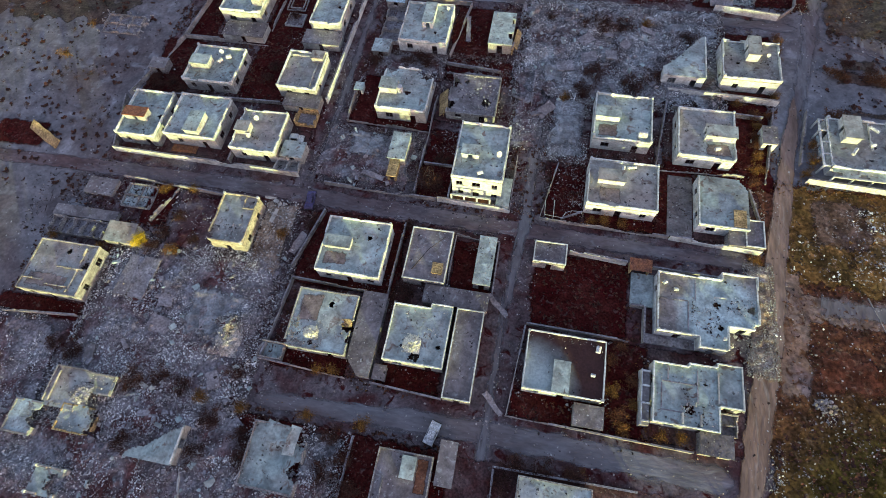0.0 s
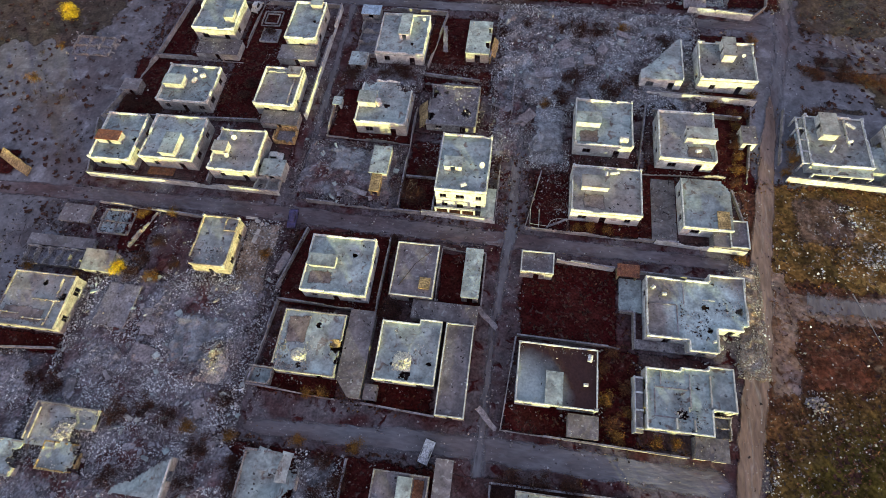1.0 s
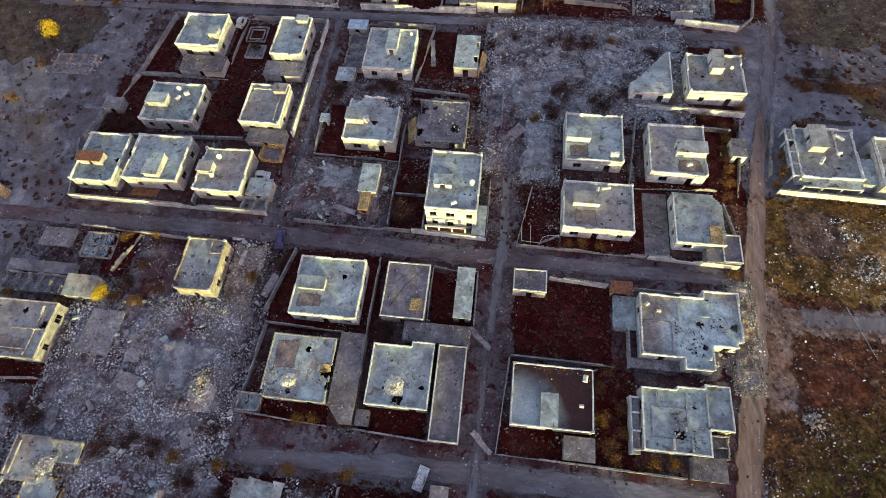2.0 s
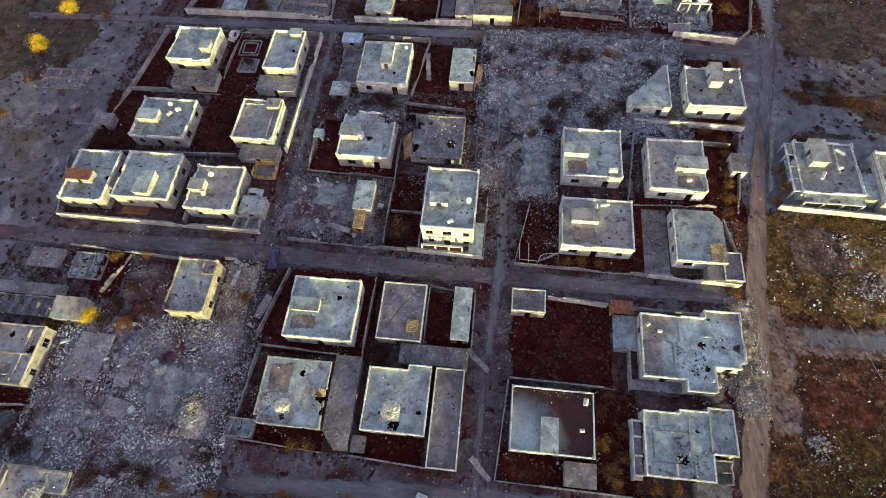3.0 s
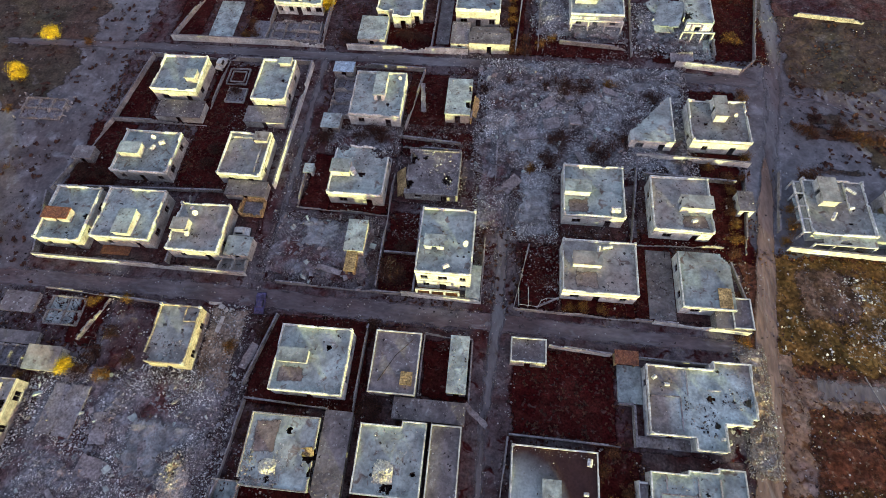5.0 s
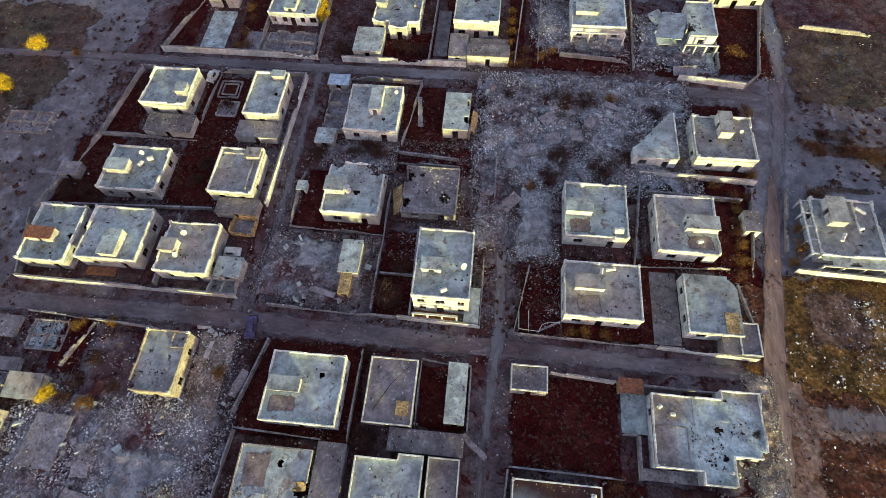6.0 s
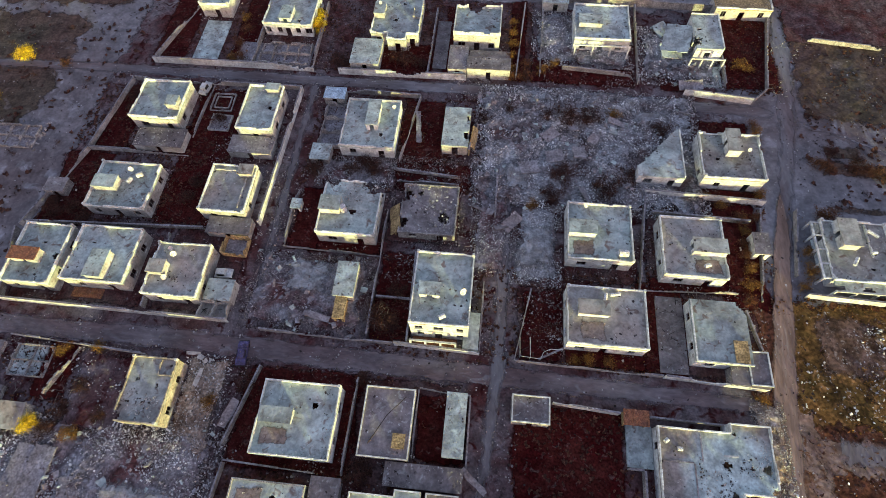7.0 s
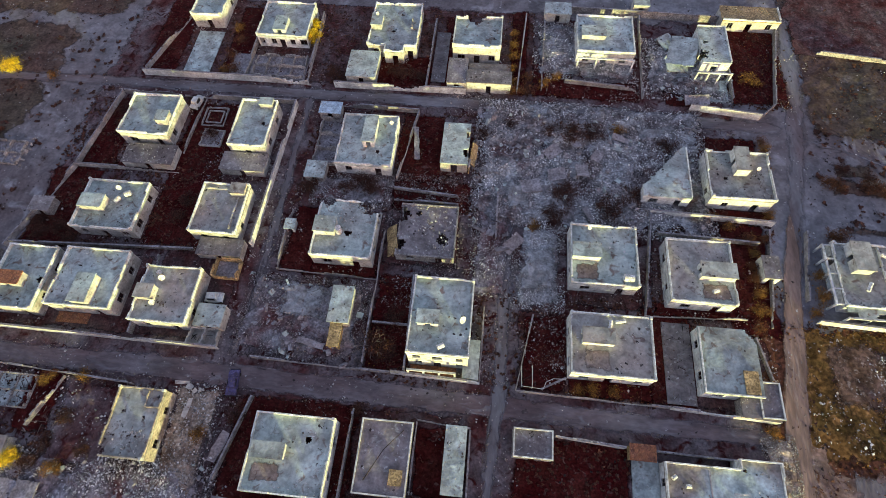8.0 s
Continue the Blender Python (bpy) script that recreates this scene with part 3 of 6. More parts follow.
def boundary(xa, ya, xb, yb, h=1.8, mat=WHITE, label="broken rendered boundary wall along a yard", wear=0.25, t=0.2, gaps=()):
    """A yard wall from point to point with a broken top; gaps are stretches along it."""
    d = Vector((xb - xa, yb - ya, 0))
    n = d.length
    d.normalize()
    us, vs = steps(0, n, 0.5), steps(0, h, 0.22)

    def crest(i):
        a = (us[i] + us[i + 1]) / 2
        x, y = xa + d.x * a, ya + d.y * a
        if any(p < a < q for p, q in gaps):
            return 0.1
        return 1.0 - max(0.0, (rnd(x * 0.13, y * 0.13, 60) - 0.35 + wear) * 2.2 + 0.35 * rnd(x * 1.6, y * 1.6, 8) - 0.2)

    g = Geo()
    g.plate((xa, ya, 0), d, (0, 0, 1), Vector((-d.y, d.x, 0)) * t, us, vs, lambda i, j: (j + 0.5) / (len(vs) - 1) < max(0.12, crest(i)))
    ob = tagged(part("boundary_wall", g, mat), label, "boundary wall", "boundary walls of the yards")
    g = Geo()
    m = Matrix.Translation((xa, ya, 0)) @ d.to_track_quat("X", "Z").to_matrix().to_4x4()
    run = None
    full = [crest(i) > 0.97 for i in range(len(us) - 1)] + [False]
    for i, ok in enumerate(full):
        if ok and run is None:
            run = us[i]
        if not ok and run is not None:
            g.box(run + 0.02, -0.06, h + 0.003, us[i] - 0.02, t + 0.06, h + 0.08, m)
            run = None
    if g.v:
        part("coping", g, CONCRETE, ob)
    return ob


def shed(x0, x1, y0, y1, h, label, wall=BLOCK, roof=OLDROOF, name="shed", holes=(), tilt=0.0, para=0.0, category="shed", clip=None):
    """A small flat-roofed annex."""
    ob = tagged(base(name, (x0 + x1) / 2, (y0 + y1) / 2), label, category)
    t = 0.2
    for s, o, u, w, n in (("s", (x0, y0, 0), (1, 0, 0), (0, t, 0), x1 - x0), ("n", (x0, y1 - t, 0), (1, 0, 0), (0, t, 0), x1 - x0),
                          ("w", (x0, y0 + t, 0), (0, 1, 0), (t, 0, 0), y1 - y0 - 2 * t), ("e", (x1 - t, y0 + t, 0), (0, 1, 0), (t, 0, 0), y1 - y0 - 2 * t)):
        q = [(n / 2 - 0.5, n / 2 + 0.5, 0.0, min(2.0, h - 0.3), "door")] if s == "s" and n > 1.6 and not clip else []
        if clip and s == "s":
            o, n = (x0 + clip[0], y0, 0), n - clip[0]
        if clip and s == "w":
            o, n = (x0, y0 + clip[1], 0), n - clip[1] + t
        holed_wall("wall", o, u, w, n, h - 0.15, q, wall, ob)
    us, vs = steps(x0 - 0.12, x1 + 0.12, 0.4), steps(y0 - 0.12, y1 + 0.12, 0.4)
    g = Geo()
    g.plate((0, 0, h - 0.15), (1, 0, 0), (0, 1, 0), (0, 0, 0.15), us, vs,
            lambda i, j: not jagged((us[i] + us[i + 1]) / 2, (vs[j] + vs[j + 1]) / 2, holes), lambda x, y: (clip[0] * max(0.0, 1 - (y - y0) / clip[1]) * (x1 - x) / (x1 - x0) if clip else 0, 0, tilt * (y - y0) + 0.02 * rnd(x, y)))
    part("roof_slab", g, roof, ob)
    if clip:
        d = Vector((clip[0], -clip[1], 0))
        holed_wall("wall", (x0, y0 + clip[1], 0), d.normalized(), Vector((clip[1], clip[0], 0)).normalized() * t, d.length, h - 0.16, [], wall, ob)
    if para:
        parapets([(x0 - 0.05, x1 + 0.05, y0 - 0.05, y1 + 0.05)], h + 0.003, para, WHITE, ob, holes)
    elif not tilt:
        ROOFS.append((x0, x1, y0, y1, h))
    return ob


def fallen_slab(x, y, z, lx, ly, rx, ry, rz, label="fallen broken concrete slab lying on rubble", mat=CONCRETE, thick=0.2):
    """A torn slab: an uneven outline with thickness, slightly cracked across."""
    rng = random.Random(int(x * 13 + y * 7))
    out = []
    for (ax, ay), (bx, by) in (((-1, -1), (1, -1)), ((1, -1), (1, 1)), ((1, 1), (-1, 1)), ((-1, 1), (-1, -1))):
        n = max(2, int((lx if ay == by else ly) / 0.8))
        for i in range(n):
            f = i / n
            out.append(((ax + (bx - ax) * f) * lx / 2 + rng.uniform(-0.16, 0.08), (ay + (by - ay) * f) * ly / 2 + rng.uniform(-0.16, 0.1)))
    n = len(out)
    g = Geo()
    for h in (0.0, thick):
        g.v += [(a, b, h + 0.06 * rnd(a * 0.7, b * 0.7, x)) for a, b in out] + [(rng.uniform(-0.3, 0.3), rng.uniform(-0.3, 0.3), h - 0.03)]
    for i in range(n):
        k = (i + 1) % n
        g.f += [(n + 1 + i, n + 1 + k, 2 * n + 1), (k, i, n), (i, k, n + 1 + k, n + 1 + i)]
    ob = tagged(part("fallen_slab", g, mat), label, "concrete slab", "fallen slabs")
    ob.matrix_basis = pose(x, y, z, rx, ry, rz)
    return ob


def bush_model(name, label, category, h, r, leaves, mat, seed):
    """A stem with limbs, and a loose crown of small leaves in uneven clumps."""
    rng = random.Random(seed)
    ob = tagged(base(name, 0, 0), label, category)
    g = Geo()
    g.tube([(0, 0, -0.1), (0.05, 0.03, h * 0.3), (0.1 * r, 0.05, h * 0.65)], 0.05 * h, 0.02 * h)
    clumps = []
    for i in range(14):
        a, k = rng.uniform(0, 6.28), rng.uniform(0.1, 0.9)
        c = Vector((math.cos(a) * r * k, math.sin(a) * r * k, h * rng.uniform(0.35, 0.95)))
        clumps.append((c, r * rng.uniform(0.25, 0.5)))
        g.tube([(0, 0, h * 0.2), tuple(c * 0.6 + Vector((0, 0, h * 0.1))), tuple(c)], 0.02 * h, 0.008 * h, 4)
    part("trunk", g, BARK, ob)
    g = Geo()
    for _ in range(leaves):
        c, k = rng.choice(clumps)
        p = c + Vector((rng.gauss(0, 1), rng.gauss(0, 1), rng.gauss(0, 0.8))) * k * 0.55
        s = rng.uniform(0.04, 0.10) * (0.6 + 0.25 * r)
        q = Euler((rng.uniform(-1, 1), rng.uniform(-1, 1), rng.uniform(0, 6.3))).to_matrix()
        g.quad(*(p + q @ Vector(d) * s for d in ((-1, -0.5, 0), (0.2, -0.7, 0.1), (1.1, 0.1, 0), (0.1, 0.7, -0.1))))
    part("crown", g, mat, ob)
    return ob


# ---- large structure: ground, roads, yards ----
ground_sheet()
strip("road_east", [(68, 175, 3.2), (60.5, 125, 3.0), (58, 104, 2.6), (54, 84, 2.2), (51.6, 70, 2.2)], LANE, 0.029, "worn dusty road along the edge of the houses", "road")
strip("road_south_east", [(53.6, 88, 0.8), (52.2, 78, 1.6), (50.3, 67, 2.0), (48.9, 57, 2.1), (47.1, 47, 2.3), (45.4, 33, 2.6), (43.1, 20, 2.4), (41.2, 9, 2.2), (38.6, -8, 2.5), (35, -40, 3)], TRACK, 0.24, "worn dirt road along the edge of the houses", "road")
strip("street_middle", [(-120, 47.5, 2.3), (-60, 48.2, 2.6), (-20, 47.3, 2.6), (46, 46, 2.0)], STREET, 0.022, "dusty street between ruined yards", "road")
strip("street_north", [(-125, 109, 2.0), (-85, 109.4, 2.2), (-40, 109, 2.3), (10, 109, 2.4), (58, 107, 2.2)], ROAD, 0.024, "dusty street with rubble along it", "road")
strip("street_south", [(-43, 7.2, 1.2), (-36, 7.6, 2.2), (0, 9, 2.8), (41, 8.5, 2.8)], ROAD, 0.022, "dusty street between ruined houses", "road")
strip("lane_west", [(-42, 110, 1.8), (-42.2, 80, 1.8), (-42, 50, 1.8)], LANE, 0.026, "narrow dusty lane between yards", "road")
strip("lane_middle", [(1.5, 108, 2.0), (1.5, 80, 2.0), (1.5, 50, 2.2), (0, 28, 1.6), (-0.5, -20, 2.0)], LANE, 0.027, "narrow dusty lane strewn with rubble", "road")

YARDS = "dark yard of soil and dry weeds, shade coloured in"
# dark sheets round the houses, painting the shade in narrow gaps
for q in ((-88.6, -61.8, 52.4, 68.2), (-61.6, -45.6, 52.4, 72), (-39.6, -20.6, 66.6, 81.6), (11.6, 26, 64.4, 81), (26.6, 47, 49.2, 84), (3.6, 26.4, 49.2, 64.2), (-21.4, -6.5, 69.5, 90.5), (-38.6, -20.4, 86.6, 106), (-41, -3.4, 13, 45.6), (22.5, 41.5, 11.6, 28.6), (-44, 41, -8, 5.6), (-81, 6, 111.8, 138)):
    patch("court", *q, SHADESOIL, 0.0315, "trodden dark soil of a walled court", "yard", 0.6, 0.8, seed=q[0] + 3)
level = 0
for q in ((4.2, 21.6, 28.3, 43.0), (17.9, 25.2, 12.0, 28.0), (2.9, 18, 12.2, 17.0), (-85, -78, 87, 105), (-78, -64, 86.5, 92), (-66.5, -55, 70, 105), (-90, -79, 68.5, 86),
          (-38.5, -32.4, 87, 105), (-21.2, -12, 87, 105), (-21, -5, 81.5, 88.5), (-20.8, -13.6, 51, 68), (24.5, 33, 49.5, 66), (5, 12.5, 50, 63), (12, 26, 49.6, 53), (47, 58.5, 113, 137),
          (36, 50, 97.5, 104), (-40, -20, 28.9, 45), (-20, -9, 13.2, 17.5), (-40, -25, 13.5, 17), (-82, -74, 112, 137), (-64, -57, 112, 135), (-34, -17, 112, 122), (-15, -9, 112, 135), (0, 4, 112, 138),
          (5, 14, 112, 122), (-39.5, -21, 66.9, 70), (-39, -33, 67, 81), (-44, -5, -8, 5), (10.8, 27.5, 111.8, 117.0), (32.7, 39.2, 111.6, 115.5), (40, 48, 62, 84), (-96, -77, 14.6, 18.2), (-75.5, -69.5, 36, 46), (-11, -3, 32.5, 43), (27, 50, 83.8, 87), (-119, -106.5, 50.5, 57), (27, 45, 64.5, 67)):
    patch("yard", q[0] - 0.7, q[1] + 0.7, q[2] - 0.7, q[3] + 0.7, YARD, 0.037 + 0.0042 * level, YARDS, "yard", 0.8, seed=q[0])
    level += 1
strip("path_north_east", [(57.5, 106, 1.4), (62.8, 103.8, 1.3), (69.2, 101.8, 1.0), (74.1, 99.4, 1.0), (82, 95.4, 1.2), (96, 90, 1.4)], ROAD, 0.031, "pale dusty footpath beside a field", "road")
for k, q in enumerate(((60.5, 82, 90.8, 96.5), (63, 72, 95, 100.5), (72, 92, 84, 97), (60, 74, 82.5, 86))):
    patch("weed_patch", *q, DARKFIELD, 0.012 + 0.0042 * k, "dark patch of weeds on bare ground", "weeds", 2.2, seed=q[0])
patch("field_east", 42.8, 110, -30, 66, FIELD, 0.016, "overgrown field of olive and brown weeds", "field", 2.5, 1.4, 0.18)
patch("field_north_east", 60.5, 130, 104.5, 165, DARKFIELD, 0.014, "overgrown field of brown weeds", "field", 2.0, 1.2, 0.2)
patch("brown_court", 61.3, 110.7, 127.3, 160.7, SHADESOIL, 0.24, "dark brown weedy ground behind a wall", "yard", 1.6, 1.0, 0.0, seed=6)
patch("field_west", -160, -101, 86, 128, DARKFIELD, 0.0105, "brown weedy ground beside a path", "field", 4, 1.6, 0.0, seed=4)
patch("field_north_west", -180, -92, 128, 200, DARKFIELD, 0.014, "brown open field of bare soil", "field", 3, 1.6, 0.2)

patch("dirt_clearing", 45, 84, 35.5, 43.5, FIELDDUST, 0.20, "bare grey-brown dirt crossing a field", "road", 2.6, 0.3, 0.03, crumb=0.7)
patch("dirt_shoulder", 45.0, 52.5, 22, 49, FIELDDUST, 0.205, "trodden brown shoulder beside a dirt road", "road", 2.2, 0.3, 0.03, seed=4, crumb=0.7)

patch("ochre_field", 47.5, 80, 42.5, 65.5, OCHRESOIL, 0.2, "ochre and olive weeds beside a dirt road", "field", 2.5, 0.5, 0.04, seed=7, crumb=0.5)
patch("stony_patch", 58, 80, 42, 63, STONY, 0.209, "pale stony ground in a field", "field", 4.0, 0.4, 0.03, seed=2, crumb=0.5)
patch("dusky_ground", 52.5, 66, 50.5, 63.5, DUSKSOIL, 0.266, "dusky brown weedy ground in a field", "field", 3.0, 0.4, 0.0, seed=11, crumb=0.6)
patch("pale_dust", 53, 80, 37.6, 42.8, LANE, 0.262, "pale grey dust on a crossing path", "road", 1.2, 0.4, 0.0, seed=12, crumb=0.6)
patch("red_soil", 50.5, 64, 23.5, 33.5, REDSOIL, 0.262, "bare reddish soil in a field", "field", 3.0, 0.4, 0.0, seed=13, crumb=0.6)
patch("town_soil", -91, 47.5, -30, 139, SOIL, 0.008, "reddish-brown trodden soil between ruined houses", "ground", 2.5, 2.0)

# ---- rubble grounds ----
RUBBLED = "heap of grey rubble from collapsed houses"
h1 = patch("rubble_heap", -78, -41, -2, 34, HEAP, 0.22, RUBBLED, "rubble", 3, 0.6, 0.55, "stuff")
h2 = patch("rubble_heap", -6, 40, 79, 110.6, PALEHEAP, 0.225, RUBBLED, "rubble", 3, 0.6, 0.9, "stuff")
h3 = patch("rubble_heap", -44, -21.5, 51, 66.5, HEAP, 0.23, RUBBLED, "rubble", 2, 0.6, 0.7, "stuff")
h4 = patch("rubble_heap", -86, -22, -22, -1, HEAP, 0.235, RUBBLED, "rubble", 3, 0.7, 0.9, "stuff")
h6 = patch("rubble_heap", 2.6, 12.0, 63.5, 80.5, PALEHEAP, 0.245, RUBBLED, "rubble", 1.4, 0.6, 0.7, "stuff")
h9 = patch("rubble_heap", -97, -76.5, -8, 15, HEAP, 0.235, RUBBLED, "rubble", 2.5, 0.6, 0.5, "stuff")
h10 = patch("rubble_heap", -66, -38, -7, 5.5, HEAP, 0.255, RUBBLED, "rubble", 2.5, 0.6, 0.6, "stuff")
h15 = patch("rubble_heap", -30, -21.8, -8, 5, PALEHEAP, 0.265, RUBBLED, "rubble", 1.2, 0.5, 0.6, "stuff", seed=11)
h11 = patch("rubble_heap", -5.2, 2.6, 64.5, 92, HEAP, 0.26, RUBBLED, "rubble", 1.4, 0.6, 0.45, "stuff")
h13 = patch("rubble_heap", -51, -42.5, 28.5, 46, BROWNHEAP, 0.252, "pinkish-grey debris beside a damaged house", "rubble", 1.6, 0.5, 0.5, "stuff", seed=8)
h14 = patch("rubble_heap", 5, 28, 117, 135, PALEHEAP, 0.247, RUBBLED, "rubble", 1.6, 0.6, 0.7, "stuff", seed=5)
h8 = patch("rubble_heap", -37, -21, 81.2, 89.0, HEAP, 0.255, RUBBLED, "rubble", 1.2, 0.5, 0.5, "stuff")
h7 = patch("rubble_heap", -69.8, -57.6, 30.5, 46.0, SOIL, 0.25, "trampled grey debris beside a damaged house", "rubble", 1.6, 0.5, 0.35, "stuff")
for q in ((24.6, 33.4, 97.8, 106.2), (2.8, 11.5, 65.5, 77.0), (-59, -45.5, 14.5, 26.5), (-1, 7, 82, 90.5), (-38.5, -28.5, 57, 66), (9, 17, 89, 97)):
    patch("dust_spill", *q, PALEDUST, 0.62, "pale fine plaster dust spread over rubble", "dust", 1.6, 0.5, 0.7, "stuff", seed=q[0])
h12 = patch("rubble_heap", 41.0, 46.8, 25, 47.5, BROWNHEAP, 0.265, "pale brown rubble spilled along a dirt road", "rubble", 1.2, 0.4, 0.7, "stuff", seed=6)
scatter("pale_heap", [(41.2, 46.6, 25.5, 47.2, 44)], PALE_RUBBLE, "pale broken blocks spilled along a dirt road", "rubble", 0.07, 0.27, h12, seed=46, bias=0.9, power=2.8)
h5 = patch("rubble_heap", 28.5, 47, 113, 131, PALEHEAP, 0.24, RUBBLED, "rubble", 2, 0.6, 0.8, "stuff")
for k, q, h in ((1, (-78, -41, -2, 34, 34), h1), (2, (-6, 40, 79, 110.6, 26), h2), (3, (-44, -21.5, 51, 66.5, 26), h3), (4, (-86, -22, -14, -1, 24), h4), (15, (-30, -21.8, -8, 5, 30), h15), (5, (28.5, 47, 113, 131, 22), h5), (6, (2.6, 12.0, 63.5, 80.5, 30), h6), (7, (-69.8, -57.6, 30.5, 46.0, 2), h7), (13, (-51, -42.5, 28.5, 46, 14), h13), (14, (5, 28, 117, 135, 18), h14), (8, (-37, -21, 81.2, 89.0, 30), h8), (9, (-97, -76.5, -8, 15, 24), h9), (10, (-66, -38, -7, 5.5, 26), h10), (11, (-5.2, 2.6, 64.5, 92, 16), h11)):
    fine = k in (3, 6, 8, 11)
    scatter("rubble", [q], GREYBITS if k == 3 else RUBBLE, "dense grey broken masonry and concrete", "rubble", 0.08, 0.26 if fine else 0.40, h, seed=k, bias=0.95, power=3.4)
    scatter("pale_rubble", [(*q[:4], 0.5)], PALE_RUBBLE, "pale broken stones among grey rubble", "rubble", 0.10, 0.32, h, seed=k + 20, bias=0.1, power=2.5)
scatter("rubble", [(-3.5, 6, 50, 88, 9), (-22, 2, 62, 90, 10), (41, 44, 8, 70, 5), (48, 52, 8, 70, 4), (-60, -40, 28, 45, 7), (-100, -58, 30, 46, 4), (-83, -77, -2, 30, 8), (-42, -38, -2, 34, 8), (-60, -20, -8, 5, 6), (-46, -38, 50, 108, 7), (8, 28, 112, 121, 12), (5, 12.5, 50, 64, 9), (-40, 45, 2, 12, 1.2),
                   (-90, -60, 44, 51, 4), (-60, 0, 43, 51, 2.0), (-1, 5, 10, 46, 3), (41, 46.5, 10, 46, 9), (-12, 30, 104, 112, 7), (-36, -6, 84, 90, 11), (33, 46, 51, 65, 6), (3, 30, 64, 88, 5), (-90, -40, 104, 112, 3), (-60, -44, 84, 92, 5), (-64, -40, 112, 121, 6)],
        GREYBITS, "scattered grey stones and broken blocks", "rubble", 0.09, 0.40, seed=6, bias=0.55, power=3.6)
scatter("field_stones", [(63.5, 69, 54.4, 57.6, 16), (61, 66, 57, 61, 4), (65.5, 70, 48, 53.5, 10), (54.5, 59, 45, 47.5, 5), (50, 66, 45, 62, 1.6), (43, 47.5, 30, 38, 4), (52, 70, 14, 36, 0.8)], RUBBLE, "pale stones strewn in a weedy field", "stones", 0.10, 0.5, lambda x, y: 0.27, seed=71, bias=0.3, power=2.4)
scatter("stone_pile", [(51.2, 55.0, 21.4, 24.0, 22)], GREYBITS, "low grey pile of stones in a field", "stones", 0.15, 0.7, lambda x, y: 0.27 + 0.25 * max(0.0, 1 - math.hypot((x - 53.1) / 1.9, (y - 22.7) / 1.2)), seed=72, bias=1.2, power=1.8,
        keep=lambda x, y: math.hypot((x - 53.1) / 1.8, (y - 22.7) / 1.15) < 1 + 0.3 * rnd(x, y, 5))
scatter("stones", [(47, 110, -20, 66, 1.5), (56, 120, 84, 150, 1.0), (-140, -84, 40, 140, 0.12), (-60, 46, 43, 52, 0.5), (-40, 46, 4, 12, 0.5), (-44, 46, 84, 112, 1.2), (56, 62, 112, 142, 6), (50, 62, 40, 62, 2.5)], PALE_RUBBLE, "scattered pale stones", "stones", 0.08, 0.34, seed=7, bias=-0.15, power=3.0)
scatter("charred_litter", [(44, 110, -20, 66, 0.8), (56, 120, 84, 150, 0.9), (-150, -84, 40, 140, 0.8), (-78, -41, -2, 34, 3), (-44, -21, 51, 67, 3), (-60, -40, 28, 45, 3), (-100, -58, 30, 46, 2.5), (-3, 36, 84, 110, 2), (-22, 1, 66, 90, 3), (2, 26, 10, 44, 1.5)], CHAR, "dark charred litter and clods", "litter", 0.10, 0.5, seed=8, bias=0.1, power=3.0)
def sticks(name, areas, mat, label, seed, height=None):
    """Thin splintered timbers and bent bars lying about at random."""
    rng = random.Random(seed)
    g = Geo()
    for x0, x1, y0, y1, d in areas:
        for _ in range(int((x1 - x0) * (y1 - y0) * d)):
            x, y = rng.uniform(x0, x1), rng.uniform(y0, y1)
            if rnd(x * 0.2, y * 0.2, seed) < -0.1:
                continue
            l, w = rng.uniform(0.3, 1.5) ** 1.2, rng.uniform(0.02, 0.05)
            m = pose(x, y, (height(x, y) if height else 0.15) + rng.uniform(0.02, 0.2), 0, rng.uniform(-14, 14), rng.uniform(0, 180))
            g.box(-l / 2, -w, -w / 2, l / 2, w, w / 2, m)
    return tagged(part(name, g, mat), label, "debris", kind="stuff")


for k, (q, h) in enumerate((((-78, -41, -2, 34, 0.5), h1), ((-6, 37, 79, 109, 0.4), h2), ((-44, -21.5, 51, 66.5, 0.9), h3), ((-86, -22, -22, -1, 0.4), h4), ((28.5, 47, 113, 131, 0.5), h5))):
    sticks("timber_debris", [(*q[:4], q[4] * 0.6)], TIMBER, "grey splintered timbers and bars in rubble", 50 + k, h)
    scatter("broken_blocks", [(*q[:4], 0.42)], CONCRETE, "larger broken wall and slab pieces", "rubble", 0.4, 1.5, h, 0.3, 60 + k, 2.2, bias=0.5)
    scatter("pale_blocks", [(*q[:4], 0.14)], SCREED, "pale broken slab pieces among rubble", "rubble", 0.4, 1.7, h, 0.28, 80 + k, 2.0, bias=0.4)
sticks("timber_debris", [(-69.5, -58.5, 30.5, 46, 1.6), (-60, -40, 28, 45, 0.5), (-100, -58, 30, 46, 0.35), (-22, 2, 66, 90, 0.4), (-40, -5, 83, 91, 0.4), (28, 46, 50, 66, 0.2), (-62, -40, 112, 122, 0.4)], TIMBER, "grey splintered timbers and bars on the ground", 57)
sticks("charred_timber", [(-60, -40, 28, 45, 0.6), (-100, -58, 30, 46, 0.5), (-22, 2, 66, 90, 0.5), (-44, -21, 51, 67, 0.6), (28, 46, 50, 66, 0.3), (-44, -5, -8, 6, 0.4), (-90, 48, 50, 110, 0.08)], CHAR, "charred timbers and twigs", 58)
